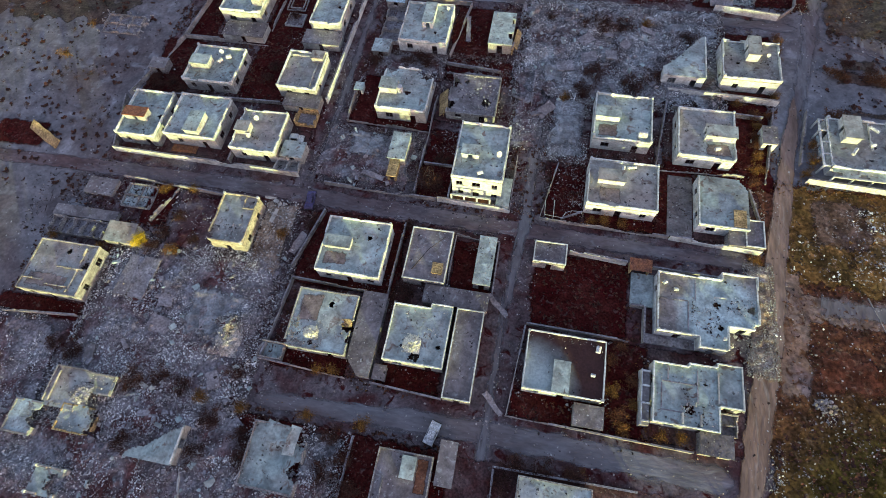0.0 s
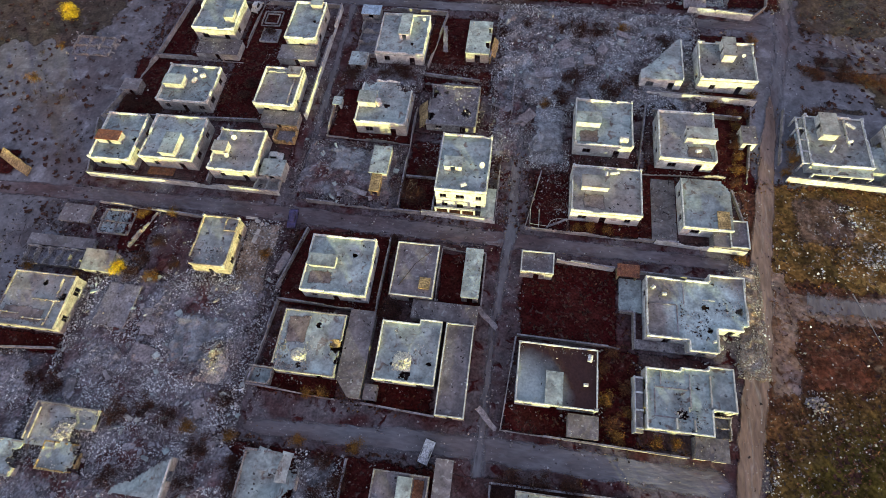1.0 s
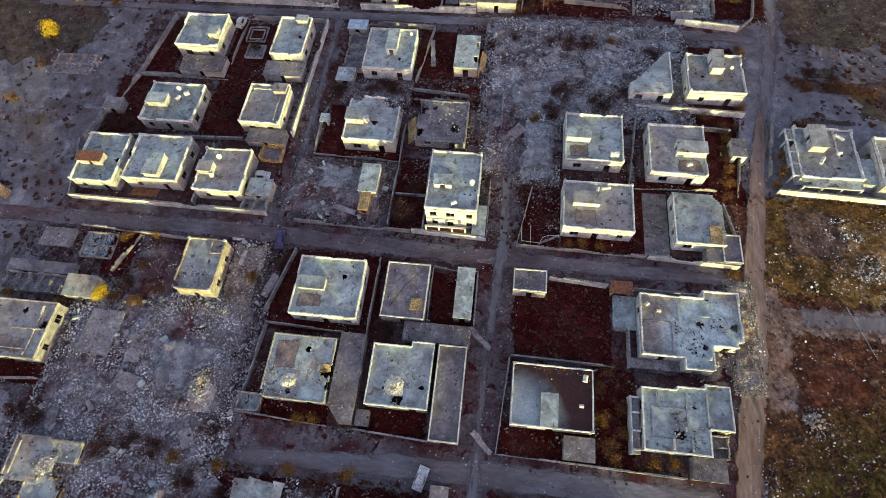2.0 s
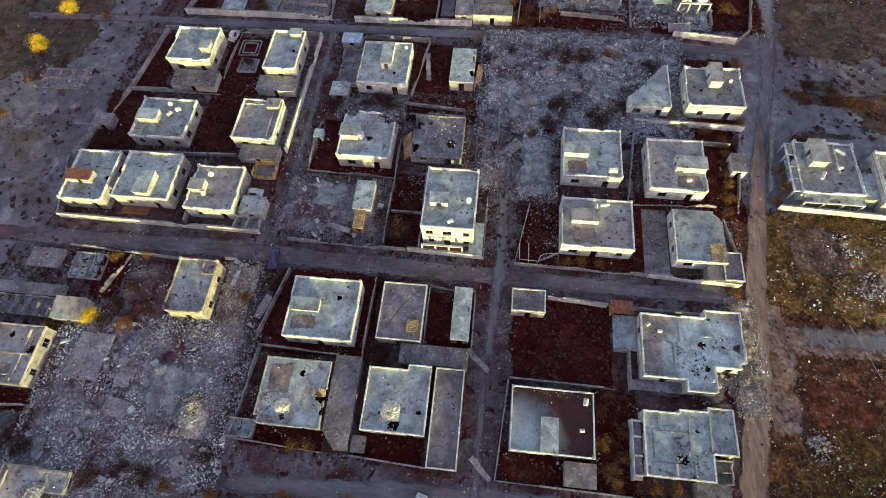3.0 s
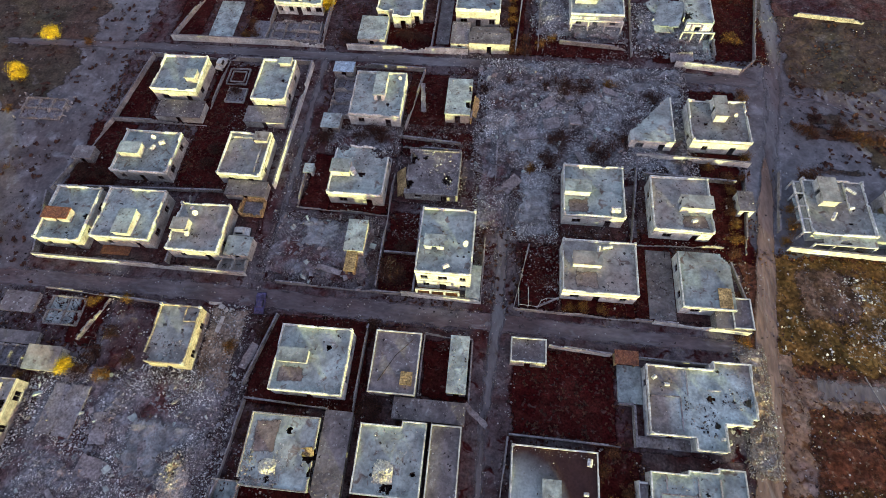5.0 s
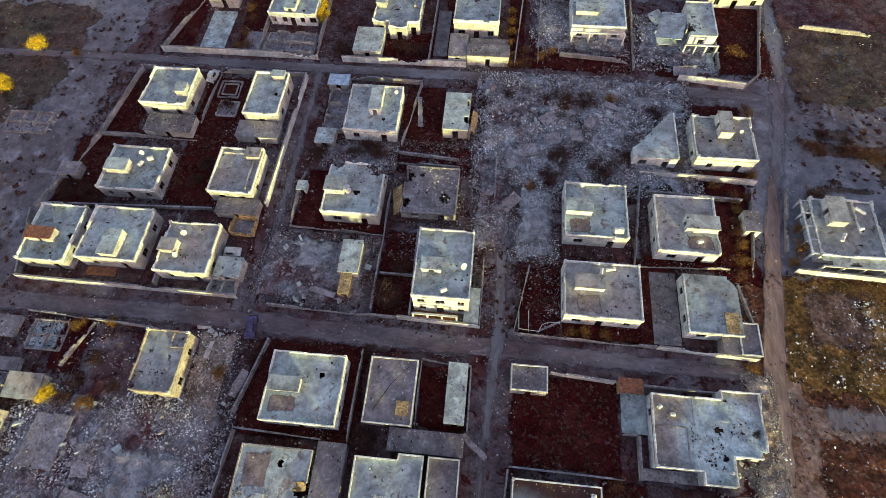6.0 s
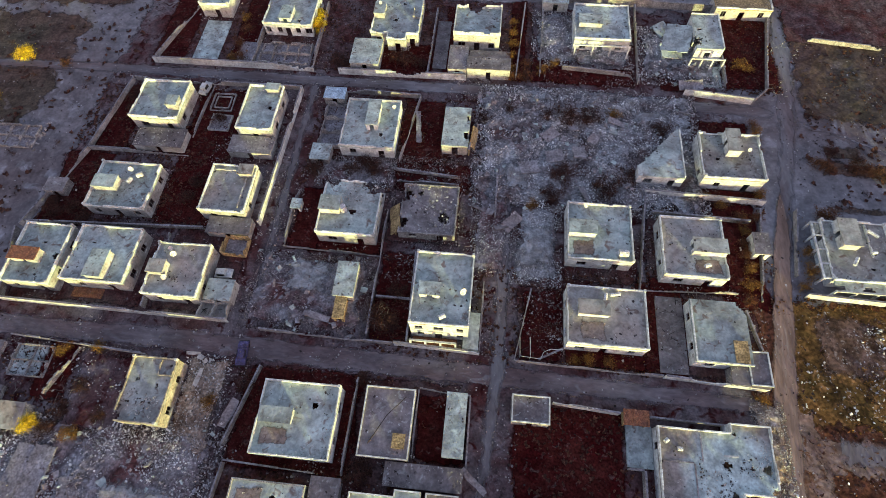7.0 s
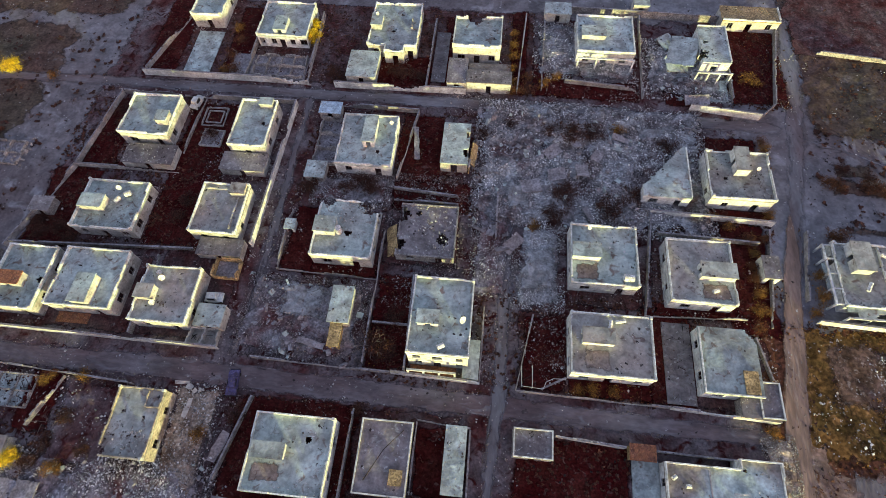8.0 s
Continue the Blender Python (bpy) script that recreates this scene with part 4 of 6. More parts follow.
weeds("ochre_weeds", [(17.5, 26, 12, 28, 1.6), (12, 27, 49.5, 52.5, 2.5), (24, 36, 11.5, 15, 2.5), (40, 50, 62, 104, 1.0), (52, 57, 64, 84, 2.0), (47, 58, 112, 137, 0.8), (-65, -56, 112, 130, 0.8), (-1, 4, 112, 137, 1.5), (5, 14, 112, 120, 1.0), (-30, -20, 12, 16, 1.2), (-50, -18, 2, 8, 0.7), (-80, -62, 29, 46, 0.6), (-22, -14, 51, 68, 0.5), (41, 46, 6, 48, 0.8)], LEAF, "ochre dry grass tufts", 0.3, 14, 0.12)
weeds("orange_weeds", [(59.5, 66, 48, 54, 7), (48, 74, 62, 65.5, 4), (66.5, 74, 56, 63, 4), (55, 63, 42.5, 46, 3)], LEAF, "orange-brown dry weeds in a field", 0.5, 19, 0.2)
weeds("dark_scrub", [(-150, -86, 40, 140, 0.14), (60, 110, 84, 104, 0.3), (62, 120, 104, 150, 0.4), (47, 110, -20, 66, 0.4), (42, 52, 8, 48, 0.3)], DARKLEAF, "low dark scrub on bare ground", 0.3, 16, 0.6)
weeds("red_weeds", [(47, 110, -20, 66, 1.2)], DRY, "reddish dead weeds in a field", 0.35, 17, 0.3)
weeds("dry_weeds", [(4, 26, 12, 43, 2), (-90, -55, 69, 105, 3), (-40, -5, 81, 106, 2.5), (-21, 33, 49, 67, 2.2), (46, 59, 112, 137, 4), (-41, -9, 12, 45, 2), (-82, 6, 112, 137, 2), (-95, -45, 13, 45, 1.6), (-44, -5, -8, 6, 2.5), (27, 50, 62, 104, 2)],
      DRY, "dry reddish-brown weeds", 0.25, 11, 0.3)
weeds("field_weeds", [(48, 110, -30, 66, 3.0), (62, 120, 104, 150, 1.6)], OLIVE, "olive and brown field weeds", 0.25, 12, 0.2)

# ---- houses ----
STONE = "flat-roofed house with cream rendered walls"
house(-87.2, -78.2, 54.8, 66.5, 3.9, "cream single-storey house with a rust-red roof box", stair=(-86.4, -81.4, 58.6, 60.8, 1.6, "s", RUST), holes=((-79.2, 60.3, 0.6), (-82.3, 62.8, 0.3)))
house(-76.3, -64.8, 56.0, 66.8, 4.0, STONE + " and a long stair box", stair=(-71.2, -68.2, 56.4, 61.4, 1.8), holes=((-73.2, 63.5, 0.3),))
house(-60.8, -51.0, 54.6, 64.6, 4.0, STONE + " and dishes on the roof", stair=(-60.4, -57.6, 58.2, 60.5, 1.6), roof=BROWNROOF)
house(-77.4, -67.3, 92.6, 102.6, 4.3, STONE + " beside a dark yard", stair=(-69.8, -67.6, 95.0, 97.4, 1.6))
house(-54.4, -47.0, 91.4, 103.0, 4.1, STONE + " on the lane", stair=(-50.2, -47.6, 101.2, 102.8, 1.2), holes=((-48.6, 97.2, 0.45),))
house(-78.6, -66.8, 71.2, 81.4, 3.6, STONE + " with a rubble-strewn roof", stair=(-77.7, -73.4, 74.8, 77.4, 1.6))
house(-56.2, -47.4, 72.0, 82.4, 3.8, STONE + " with a damaged parapet", roof=BROWNROOF, stair=(-50.4, -47.7, 80.0, 82.1, 1.2), ridges=((-55.4, -50.6, 81.2, 81.4), (-49.0, -48.8, 73, 79.8)))
house(-32.6, -21.6, 89.2, 101.3, 3.6, STONE + " and a tall stair box", wall=WHITE, stair=(-27.7, -25.4, 93.6, 99.8, 1.8, "s", SCREED), holes=((-24.6, 92.6, 0.4),))
house(-12.2, -7.0, 91.2, 101.0, 3.2, "ruined half of a house, its east side torn off", wall=PLASTER, roof=SCREED, bites=((-6.7, 94.0, 1.0), (-6.8, 98.4, 0.9)), edge="", para=0.3)
house(-12.5, -2.2, 120.7, 129.6, 5.2, "tall cream house with a lit high parapet, broken at the back", para=0.9, bites=((-8.1, 129.4, 1.4),), holes=((-3.6, 123.8, 0.4),), gap=2.6)
house(-31.4, -20.6, 121.0, 134.2, 3.9, STONE + " with a projecting porch", stair=(-31.2, -28.9, 125.9, 129.6, 1.3, "e"), ridges=((-22.4, -20.8, 126.2, 126.4, 0.9), (-22.4, -22.2, 126.4, 129.2, 0.9)), holes=((-26.3, 125.6, 0.5), (-24.9, 131.0, 0.4)), wings=((-27.4, -23.2, 119.3, 121.2),), gap=2.6)
house(14.3, 26.4, 122.2, 133.3, 4.0, STONE + " with an open veranda", wall=WHITE, roof=SCREED, para=0.45, stair=(15.2, 20.2, 125.9, 128.8, 1.1))
house(40.6, 46.4, 121.4, 132.2, 3.7, "half-collapsed house with a torn-open front", wall=WHITE, roof=SCREED, bites=((40.4, 123.6, 1.3),), edge="ne", para=0.3, holes=((41.6, 127.3, 0.5),))
house(-56.9, -45.5, 122.4, 133.2, 3.6, STONE + " with broken front windows", wall=WHITE, para=0.5, stair=(-52.9, -50.3, 123.0, 127.2, 1.3, "s"), gap=2.2, holes=((-48.6, 124.0, 0.4),))
house(-73.6, -66.6, 127.4, 137, 4.0, STONE + " behind a dark yard")
house(37.9, 49.2, 87.0, 97.5, 4.2, STONE + " and a narrow stair box", wall=WHITE, stair=(42.4, 44.8, 92.2, 97.3, 2.0), roof=BROWNROOF, holes=((41.0, 91.7, 0.4),))
house(12.5, 23.8, 68.0, 79.3, 4.0, STONE + " beside rubble", wall=WHITE, stair=(12.6, 17.3, 72.4, 74.9, 1.6))
house(28.9, 39.6, 66.2, 77.8, 4.0, "white rendered single-storey house with a stair box", wall=WHITE, stair=(33.8, 39.4, 70.4, 73.0, 1.7), roof=BROWNROOF)
house(12.3, 25.2, 52.5, 62.6, 4.2, "white single-storey house with a lit front", wall=WHITE, stair=(14.0, 18.9, 57.3, 59.7, 1.5), roof=BROWNROOF, holes=((15.0, 55.6, 0.4),))
house(32.8, 41.6, 51.6, 62.2, 3.4, "single-storey house with one roof corner cut away", wall=WHITE, cut=lambda x, y: (x - 40.1) / 3.0 + (y - 58.3) / 4.2 < 0.93, edge="sw", para=0.3)
house(-13.4, -3.8, 52.5, 65.2, 7.4, "two-storey white house with an open balcony front", wall=WHITE, gap=2.6, storeys=2, stair=(-12.2, -8.9, 57.0, 59.1, 1.5, "s", SCREED))
house(-33.0, -22.2, 69.1, 80.5, 4.2, STONE + " with a shelled roof", stair=(-32.8, -29.2, 73.1, 76.0, 1.7), bites=((-23.4, 80.2, 2.1), (-31.5, 80.6, 1.4)), holes=((-27.0, 74.0, 0.8),))
house(-57.5, -50.3, 33.6, 43.8, 4.2, "single-storey house with a long tan side wall", wall=OCHREWALL, para=0.5, holes=((-52.4, 39.4, 0.35), (-55.8, 40.2, 0.35)), bites=((-57.5, 34.2, 0.7),), roof=BROWNROOF, ridges=((-52.8, -52.6, 41.2, 43.5), (-52.8, -50.6, 41.0, 41.2)))
house(-35.0, -23.0, 31.1, 42.1, 4.3, "white rendered single-storey house with a shelled roof", wall=WHITE, stair=(-34.3, -29.5, 35.7, 37.8, 1.2), holes=((-26.5, 38.7, 0.5),))
# the darker WORN render stands in for shade on this east wall
house(-90.4, -78.0, 18.5, 28.8, 3.4, "low house with a stained grey roof", wall=WORN, para=0.3, holes=((-83.5, 27, 0.5), (-79.0, 24.5, 0.8)), roof=BROWNROOF, ridges=((-90, -86, 20.6, 20.8), (-85, -80.5, 19.9, 20.1), (-84.5, -79, 23.6, 23.8), (-80.3, -80.1, 19, 28)))
house(-36.8, -25.8, 16.7, 27.5, 3.2, "low house with a rubble-edged roof", wall=BLOCK, para=0.25, bites=((-26.4, 22.0, 1.2), (-25.7, 19.4, 0.7), (-36.8, 17.0, 0.8)), holes=((-30.2, 25.2, 0.5), (-32.2, 17.8, 0.5)))
house(-19.1, -8.8, 17.3, 27.4, 3.5, "cream-walled house with a pale debris mound on the roof", para=0.4, holes=((-13.9, 18.6, 0.9), (-10.2, 20.8, 0.4)), wings=((-12.6, -8.8, 27.0, 28.3),))
house(4.7, 17.7, 16.7, 26.6, 3.3, "white-parapeted house with a dark stained roof", wall=WHITE, roof=STAINED, stair=(9.5, 12.0, 16.9, 22.0, 0.5, "w", SCREED), para=0.5)
house(25.8, 36.7, 30.2, 41.0, 3.4, "house with a pale broken screed roof beside the dirt road", roof=HALFDUST, wall=WHITE, bites=((42.3, 33.0, 0.8), (37.4, 28.2, 0.4)), holes=((35.6, 36.3, 0.6), (36.2, 32.4, 0.5), (41.4, 36.2, 0.7), (37.2, 41.0, 0.3)), ridges=((26.2, 30.8, 36.2, 36.4), (30.8, 31.0, 31, 36.2), (32.0, 32.2, 36.6, 40.5), (35.2, 37.2, 37.6, 37.8, 0.5)), tall=False, wings=((36.5, 42.4, 32.7, 42.4), (32.6, 37.3, 28.4, 32.9)))
house(25.4, 35.6, 15.2, 24.8, 3.2, "low house with a shelled roof and a hole", holes=((31.0, 18.0, 0.75), (33.6, 22.3, 0.35)), wall=PLASTER, para=0.35, ridges=((26.6, 30.0, 17.2, 17.4), (26.6, 26.8, 17.6, 21.6), (27.6, 27.8, 22.2, 24.4), (26.8, 32.0, 21.8, 22.0), (32.2, 32.4, 19.0, 24.4), (29.8, 30.0, 15.6, 17.2, 0.6), (32.6, 32.8, 15.6, 17.4, 0.6), (35.4, 35.6, 19.6, 24.6, 0.3)), tall=False, wings=((31.0, 35.6, 24.6, 25.4), (35.4, 39.3, 19.2, 26.1)))
house(57.5, 68.6, 68.1, 79.9, 3.3, STONE + " with an arcaded side", wall=WHITE, stair=(59.6, 62.6, 74.2, 79.4, 1.8), roof=BROWNROOF, holes=((64.6, 70.8, 0.35),), ridges=((65.0, 65.2, 73.0, 79.6, 0.5),))
house(71.5, 82.0, 66.5, 77.5, 4.4, STONE + " and white corner posts", roof=BROWNROOF)
house(-16.2, -7.5, -6, 3.6, 3.0, "low house with a brown patched roof", wall=BLOCK, para=0.3, roof=OLDROOF, stair=(-12.1, -10.1, -0.1, 3.0, 0.35, "s", SCREED), ridges=((-14.8, -14.6, -5.6, -0.5), (-15.9, -14.8, -0.5, -0.3)))
house(5.9, 17, -8, 3.5, 2.9, "low house with a pale screed roof", roof=SCREED, wall=BLOCK, para=0.3)
house(26.0, 34.6, 86.8, 98.4, 3.6, "collapsing house, its roof torn off on one side", wall=WHITE, cut=lambda x, y: y < 89.2 + (x - 26) * 1.15 + 0.7 * rnd(x, y), edge="e", para=0.3, sag=((27, 95, 7, 1.6),))
house(-18.3, -7.8, 71.2, 81.8, 2.4, "pancaked grey house with a sunken roof", wall=BLOCK, roof=OLDROOF, para=0.25, sag=((-11.5, 76.5, 4.5, 0.5),), holes=((-10.3, 74.9, 1.1), (-15, 80, 0.5)), bites=((-18.2, 79.5, 1.6), (-18.2, 73.5, 1.2)))
house(46.6, 59.0, 134.9, 139.6, 3.4, "brown low building with an ochre terrace roof", wall=PLASTER, roof=OCHRE, para=0.4, edge="se")

house(-75.5, -69.4, -0.2, 6.5, 2.5, "ruined low house with a torn pale roof", wall=WORN, roof=BROWNROOF, bites=((-69.2, 3.6, 1.2), (-75.4, -0.4, 0.8)), para=0.25, edge="nw", ridges=((-74.6, -74.4, 0.6, 5.6, 0.3),), wings=((-69.6, -64.2, 3.0, 6.3),), sag=((-66, 4.5, 4, 0.7),))
house(-80.2, -75.2, -5.4, 0.0, 2.3, "ruined low house with a pale roof", wall=WORN, roof=SCREED, bites=((-75.0, -2.6, 1.5),), para=0.2, edge="s")
house(-71.4, -65.4, -3.7, 0.7, 2.2, "ruined low house with a sagging roof", wall=OCHRE, roof=ROOF, bites=((-65.6, 0.6, 1.3), (-65.2, -3.6, 0.9)), para=0.15, edge="s", sag=((-69, -2, 3, 0.4),))
house(-57.0, -48.8, -5.2, 1.2, 3.0, "half-fallen house with a triangular roof remnant", cut=lambda x, y: y < -4.6 + (x + 57.0) * 0.68 + 0.5 * rnd(x, y), edge="e", para=0.3, sag=((-55, -1, 5, 1.2),))
house(-37.6, -28.2, -6.0, 4.0, 2.0, "pancaked house with a cracked roof", wall=BLOCK, bites=((-29.5, 3.4, 2.2), (-28.6, -2.5, 1.4)), para=0.2, sag=((-32, 0, 4, 0.7),))
house(-71.2, -66.0, -13.4, -9.2, 2.3, "ruined low house with pale broken parapets", wall=WORN, bites=((-67.0, -11.6, 1.5),), para=0.5, edge="ne")

# unseen row added south of the walk, to shade the rubble lot
for x0, w, y0, top in ((-62, 13, -42, 3.6), (-46, 12, -40.5, 4.4), (-31, 13, -37, 5.6), (-15, 12, -36, 5.4), (0, 13, -37, 5.2), (16, 12, -36, 5.0)):
    house(x0, x0 + w, y0, y0 + 11, top, "unseen cream flat-roofed house added to shade the rubble")

# ---- annexes ----
shed(-25.2, -20.9, 14.0, 28.9, 2.4, "long low grey annex roof with a slanted corner", clip=(2.2, 2.6))
shed(-20.3, -18.3, 14.0, 16.4, 1.9, "small grey flat-roofed cell by a yard wall")
shed(-8.0, -3.3, 12.8, 28.3, 2.9, "long annex with a white south parapet", para=0.3)
shed(13.4, 18.0, 12.5, 15.9, 2.2, "small annex under a grey flat roof")
shed(3.9, 9.7, 39.6, 43.7, 2.8, "small pale-roofed outbuilding at a street corner", para=0.25)
shed(-19.0, -11.3, 32.4, 42.8, 3.0, "grey-roofed outbuilding with low parapets", para=0.25)
shed(-6.2, -3.2, 33.5, 43.0, 2.8, "narrow pale-roofed room in a walled court", roof=SCREED)
shed(-14.5, -3.0, 28.8, 32.0, 2.4, "low grey-roofed passage building")
shed(-8.8, 0.5, 112.2, 115.6, 3.0, "cream front annex with an arched gateway", wall=PLASTER)
shed(-34.8, -28.5, 112.4, 119.9, 2.6, "small pale-roofed annex by the street", wall=PLASTER, roof=SCREED)
shed(-13.0, -8.95, 112.2, 119.2, 2.6, "grey terrace deck before a two-storey house", wall=PLASTER)
shed(41.15, 44.4, 48.7, 54.2, 2.5, "grey-roofed corner annex beside the dirt road", para=0.2)
shed(38.4, 40.95, 48.7, 51.4, 2.45, "grey-roofed lean-to of a corner house")
shed(33.0, 37.8, 11.8, 15.0, 2.2, "small annex under a grey flat roof")
shed(-27.7, -24.2, 57.6, 64.0, 2.9, "pale-roofed remnant of a house in rubble", wall=PLASTER, roof=SCREED)
shed(45.6, 48.2, 72.3, 76.5, 2.5, "small white kiosk by the dirt road", wall=WHITE)
shed(-38.6, -34.2, 102.3, 105.2, 2.2, "shed with a faded blue sheet roof", roof=BLUE)
shed(-38.3, -34.5, 86.5, 90.2, 2.0, "small shed with a pale roof", roof=SCREED)
shed(-50.2, -45.6, 55.0, 58.8, 2.5, "small annex under a grey flat roof", wall=PLASTER, roof=ROOF)
shed(-54.2, -46.1, 68.3, 71.6, 2.0, "low grey yard roof with a pale edge", wall=PLASTER)
shed(-39.6, -37.8, 75.0, 77.0, 1.7, "small pale hut in a yard corner", wall=WHITE, roof=SCREED)
shed(-75.6, -65.4, 86.9, 91.4, 2.0, "low yard building with a grey flat roof", wall=PLASTER)
shed(-55.4, -46.6, 86.8, 90.9, 2.0, "low yard building with a grey flat roof", wall=PLASTER)
shed(-89.4, -85.4, 74.6, 77.6, 2.0, "small hut against the yard wall")
shed(7.4, 13.2, 134.9, 138.6, 2.6, "low pale-roofed yard building", wall=PLASTER, roof=SCREED)
shed(27.6, 31.0, 138.8, 141.2, 2.8, "small pale yard hut", wall=PLASTER, roof=SCREED)
shed(-6.7, -4.1, -0.2, 6.4, 2.5, "narrow annex under a grey flat roof")

def roof_height(x, y):
    return max((q[4] for q in ROOFS if q[0] - 0.3 <= x <= q[1] + 0.3 and q[2] - 0.3 <= y <= q[3] + 0.3), default=3.0)


rim = [r for x0, x1, y0, y1, z in ROOFS for r in ((x0, x1, y0, y0 + 1.1, 7), (x0, x1, y1 - 0.8, y1, 5), (x0, x0 + 0.9, y0, y1, 5), (x1 - 0.9, x1, y0, y1, 5))]
scatter("roof_grit", [(*q[:4], 1.2) for q in ROOFS] + rim + [(-57.5, -50.9, 33.8, 37.8, 16), (-36.4, -33.0, 17.0, 27.2, 9), (-35.4, -27, 17.05, 18.4, 14), (31.5, 36.0, 31.5, 40.5, 14), (37, 42, 35, 41, 16), (-78, -67, 71.5, 81, 5), (-32.7, -22.5, 69.4, 80.2, 4), (25.7, 35.3, 15.4, 24.6, 4)],
        ROOFGRIT, "pale grit and broken bits on flat roofs", "litter", 0.06, 0.24, roof_height, seed=31, bias=0.15, power=2.6)
# before stair boxes the brown paints light bounced off the lit face; elsewhere dust
for x0, x1, y0, y1, zr in ((12.9, 17.6, 68.4, 72.3, 3.4), (14.0, 19.0, 52.9, 57.2, 3.6), (-34.7, -29.2, 32.0, 35.6, 3.7), (-36.2, -31.4, 21.2, 27.0, 2.95), (33.8, 39.2, 66.6, 70.3, 3.4), (-53.1, -50.9, 41.5, 43.6, 3.05), (-89.9, -80.5, 18.9, 22.5, 3.1)):
    patch("dust_drift", x0, x1, y0, y1, DUSTBOUNCE, zr + 0.045, "brown dust and bounced warm light coloured onto a flat roof", "dust", 0.7, 0.4, 0.03, "stuff", seed=x0)
patch("tile_strip", -10.0, -7.8, -2.2, 3.3, REDDUST, 2.75, "reddish dust strip on a flat roof", "dust", 0.2, 0.4, 0.02, "stuff", seed=3)


def mound(x, y, z, rx, ry, high, mat=PALE_FINES, where="on a flat roof"):
    """A low uneven dome of broken plaster."""
    def height(px, py):
        d = math.hypot((px - x) / rx, (py - y) / ry) + 0.25 * rnd(px * 0.9, py * 0.9, x)
        return z + high * max(0.0, 1 - d * d) * (0.8 + 0.4 * rnd(px * 2.3, py * 2.3, 5))

    g, n = Geo(), 18
    for j in range(n + 1):
        for i in range(n + 1):
            px, py = x + rx * (2 * i / n - 1) * 0.97, y + ry * (2 * j / n - 1) * 0.97
            g.v.append((px, py, height(px, py) - (0.06 if height(px, py) <= z else 0.0)))
    g.f = [(j * (n + 1) + i, j * (n + 1) + i + 1, (j + 1) * (n + 1) + i + 1, (j + 1) * (n + 1) + i) for j in range(n) for i in range(n)]
    tagged(part("roof_mound", g, mat), "pale broken plaster heaped " + where, "rubble", kind="stuff")
    scatter("roof_heap", [(x - rx, x + rx, y - ry, y + ry, 26)], mat, "pale broken plaster bits heaped " + where, "rubble", 0.08, 0.36, height, seed=43, bias=1.2)
    scatter("roof_heap", [(x - 2 * rx, x + 2 * rx, y - 1.7 * ry, y + 2 * ry, 9)], ROOFGRIT, "pale bits spilled round a heap " + where, "rubble", 0.06, 0.26, lambda px, py: z, seed=45, bias=0.5)


mound(-14.6, 20.7, 3.13, 1.6, 1.7, 0.55)
mound(-48.4, 16.4, 0.5, 3.0, 3.2, 1.5, PALE_RUBBLE, "where a house stood")
mound(-32.5, 19.7, 2.98, 1.4, 1.2, 0.45)
mound(-69.4, 2.6, 2.1, 2.0, 1.9, 0.7, PALE_RUBBLE)
h = patch("rubble_heap", -54, -45.5, 11.5, 22, HEAP, 0.26, "heap of pale blocks where a house stood", "rubble", 1.6, 0.5, 1.9, "stuff", seed=9)
scatter("pale_heap", [(-54, -45.5, 11.5, 22, 22)], PALE_RUBBLE, "pale broken blocks heaped where a house stood", "rubble", 0.12, 0.55, h, seed=44, bias=0.7)
scatter("roof_litter", [(*q[:4], 0.8) for q in ROOFS] + [(31.5, 36, 31, 40, 9), (37, 42, 35, 41, 6), (27, 35, 15.5, 21.5, 8), (-57.4, -51, 34, 38, 4)], CHAR, "dark litter on flat roofs", "litter", 0.08, 0.36, roof_height, seed=32, bias=0.1)

around = []
for x0, x1, y0, y1, z in ROOFS:
    around += [(x0 - 1.6, x1 + 1.6, y0 - 1.8, y0 - 0.4, 5), (x0 - 1.6, x1 + 1.6, y1 + 0.4, y1 + 1.6, 4), (x0 - 1.7, x0 - 0.4, y0, y1, 4), (x1 + 0.4, x1 + 1.7, y0, y1, 5)]
scatter("wall_debris", around, GREYBITS, "broken plaster and stones along house walls", "rubble", 0.09, 0.45, lambda x, y: 0.12, seed=33, bias=0.1, power=3.0)

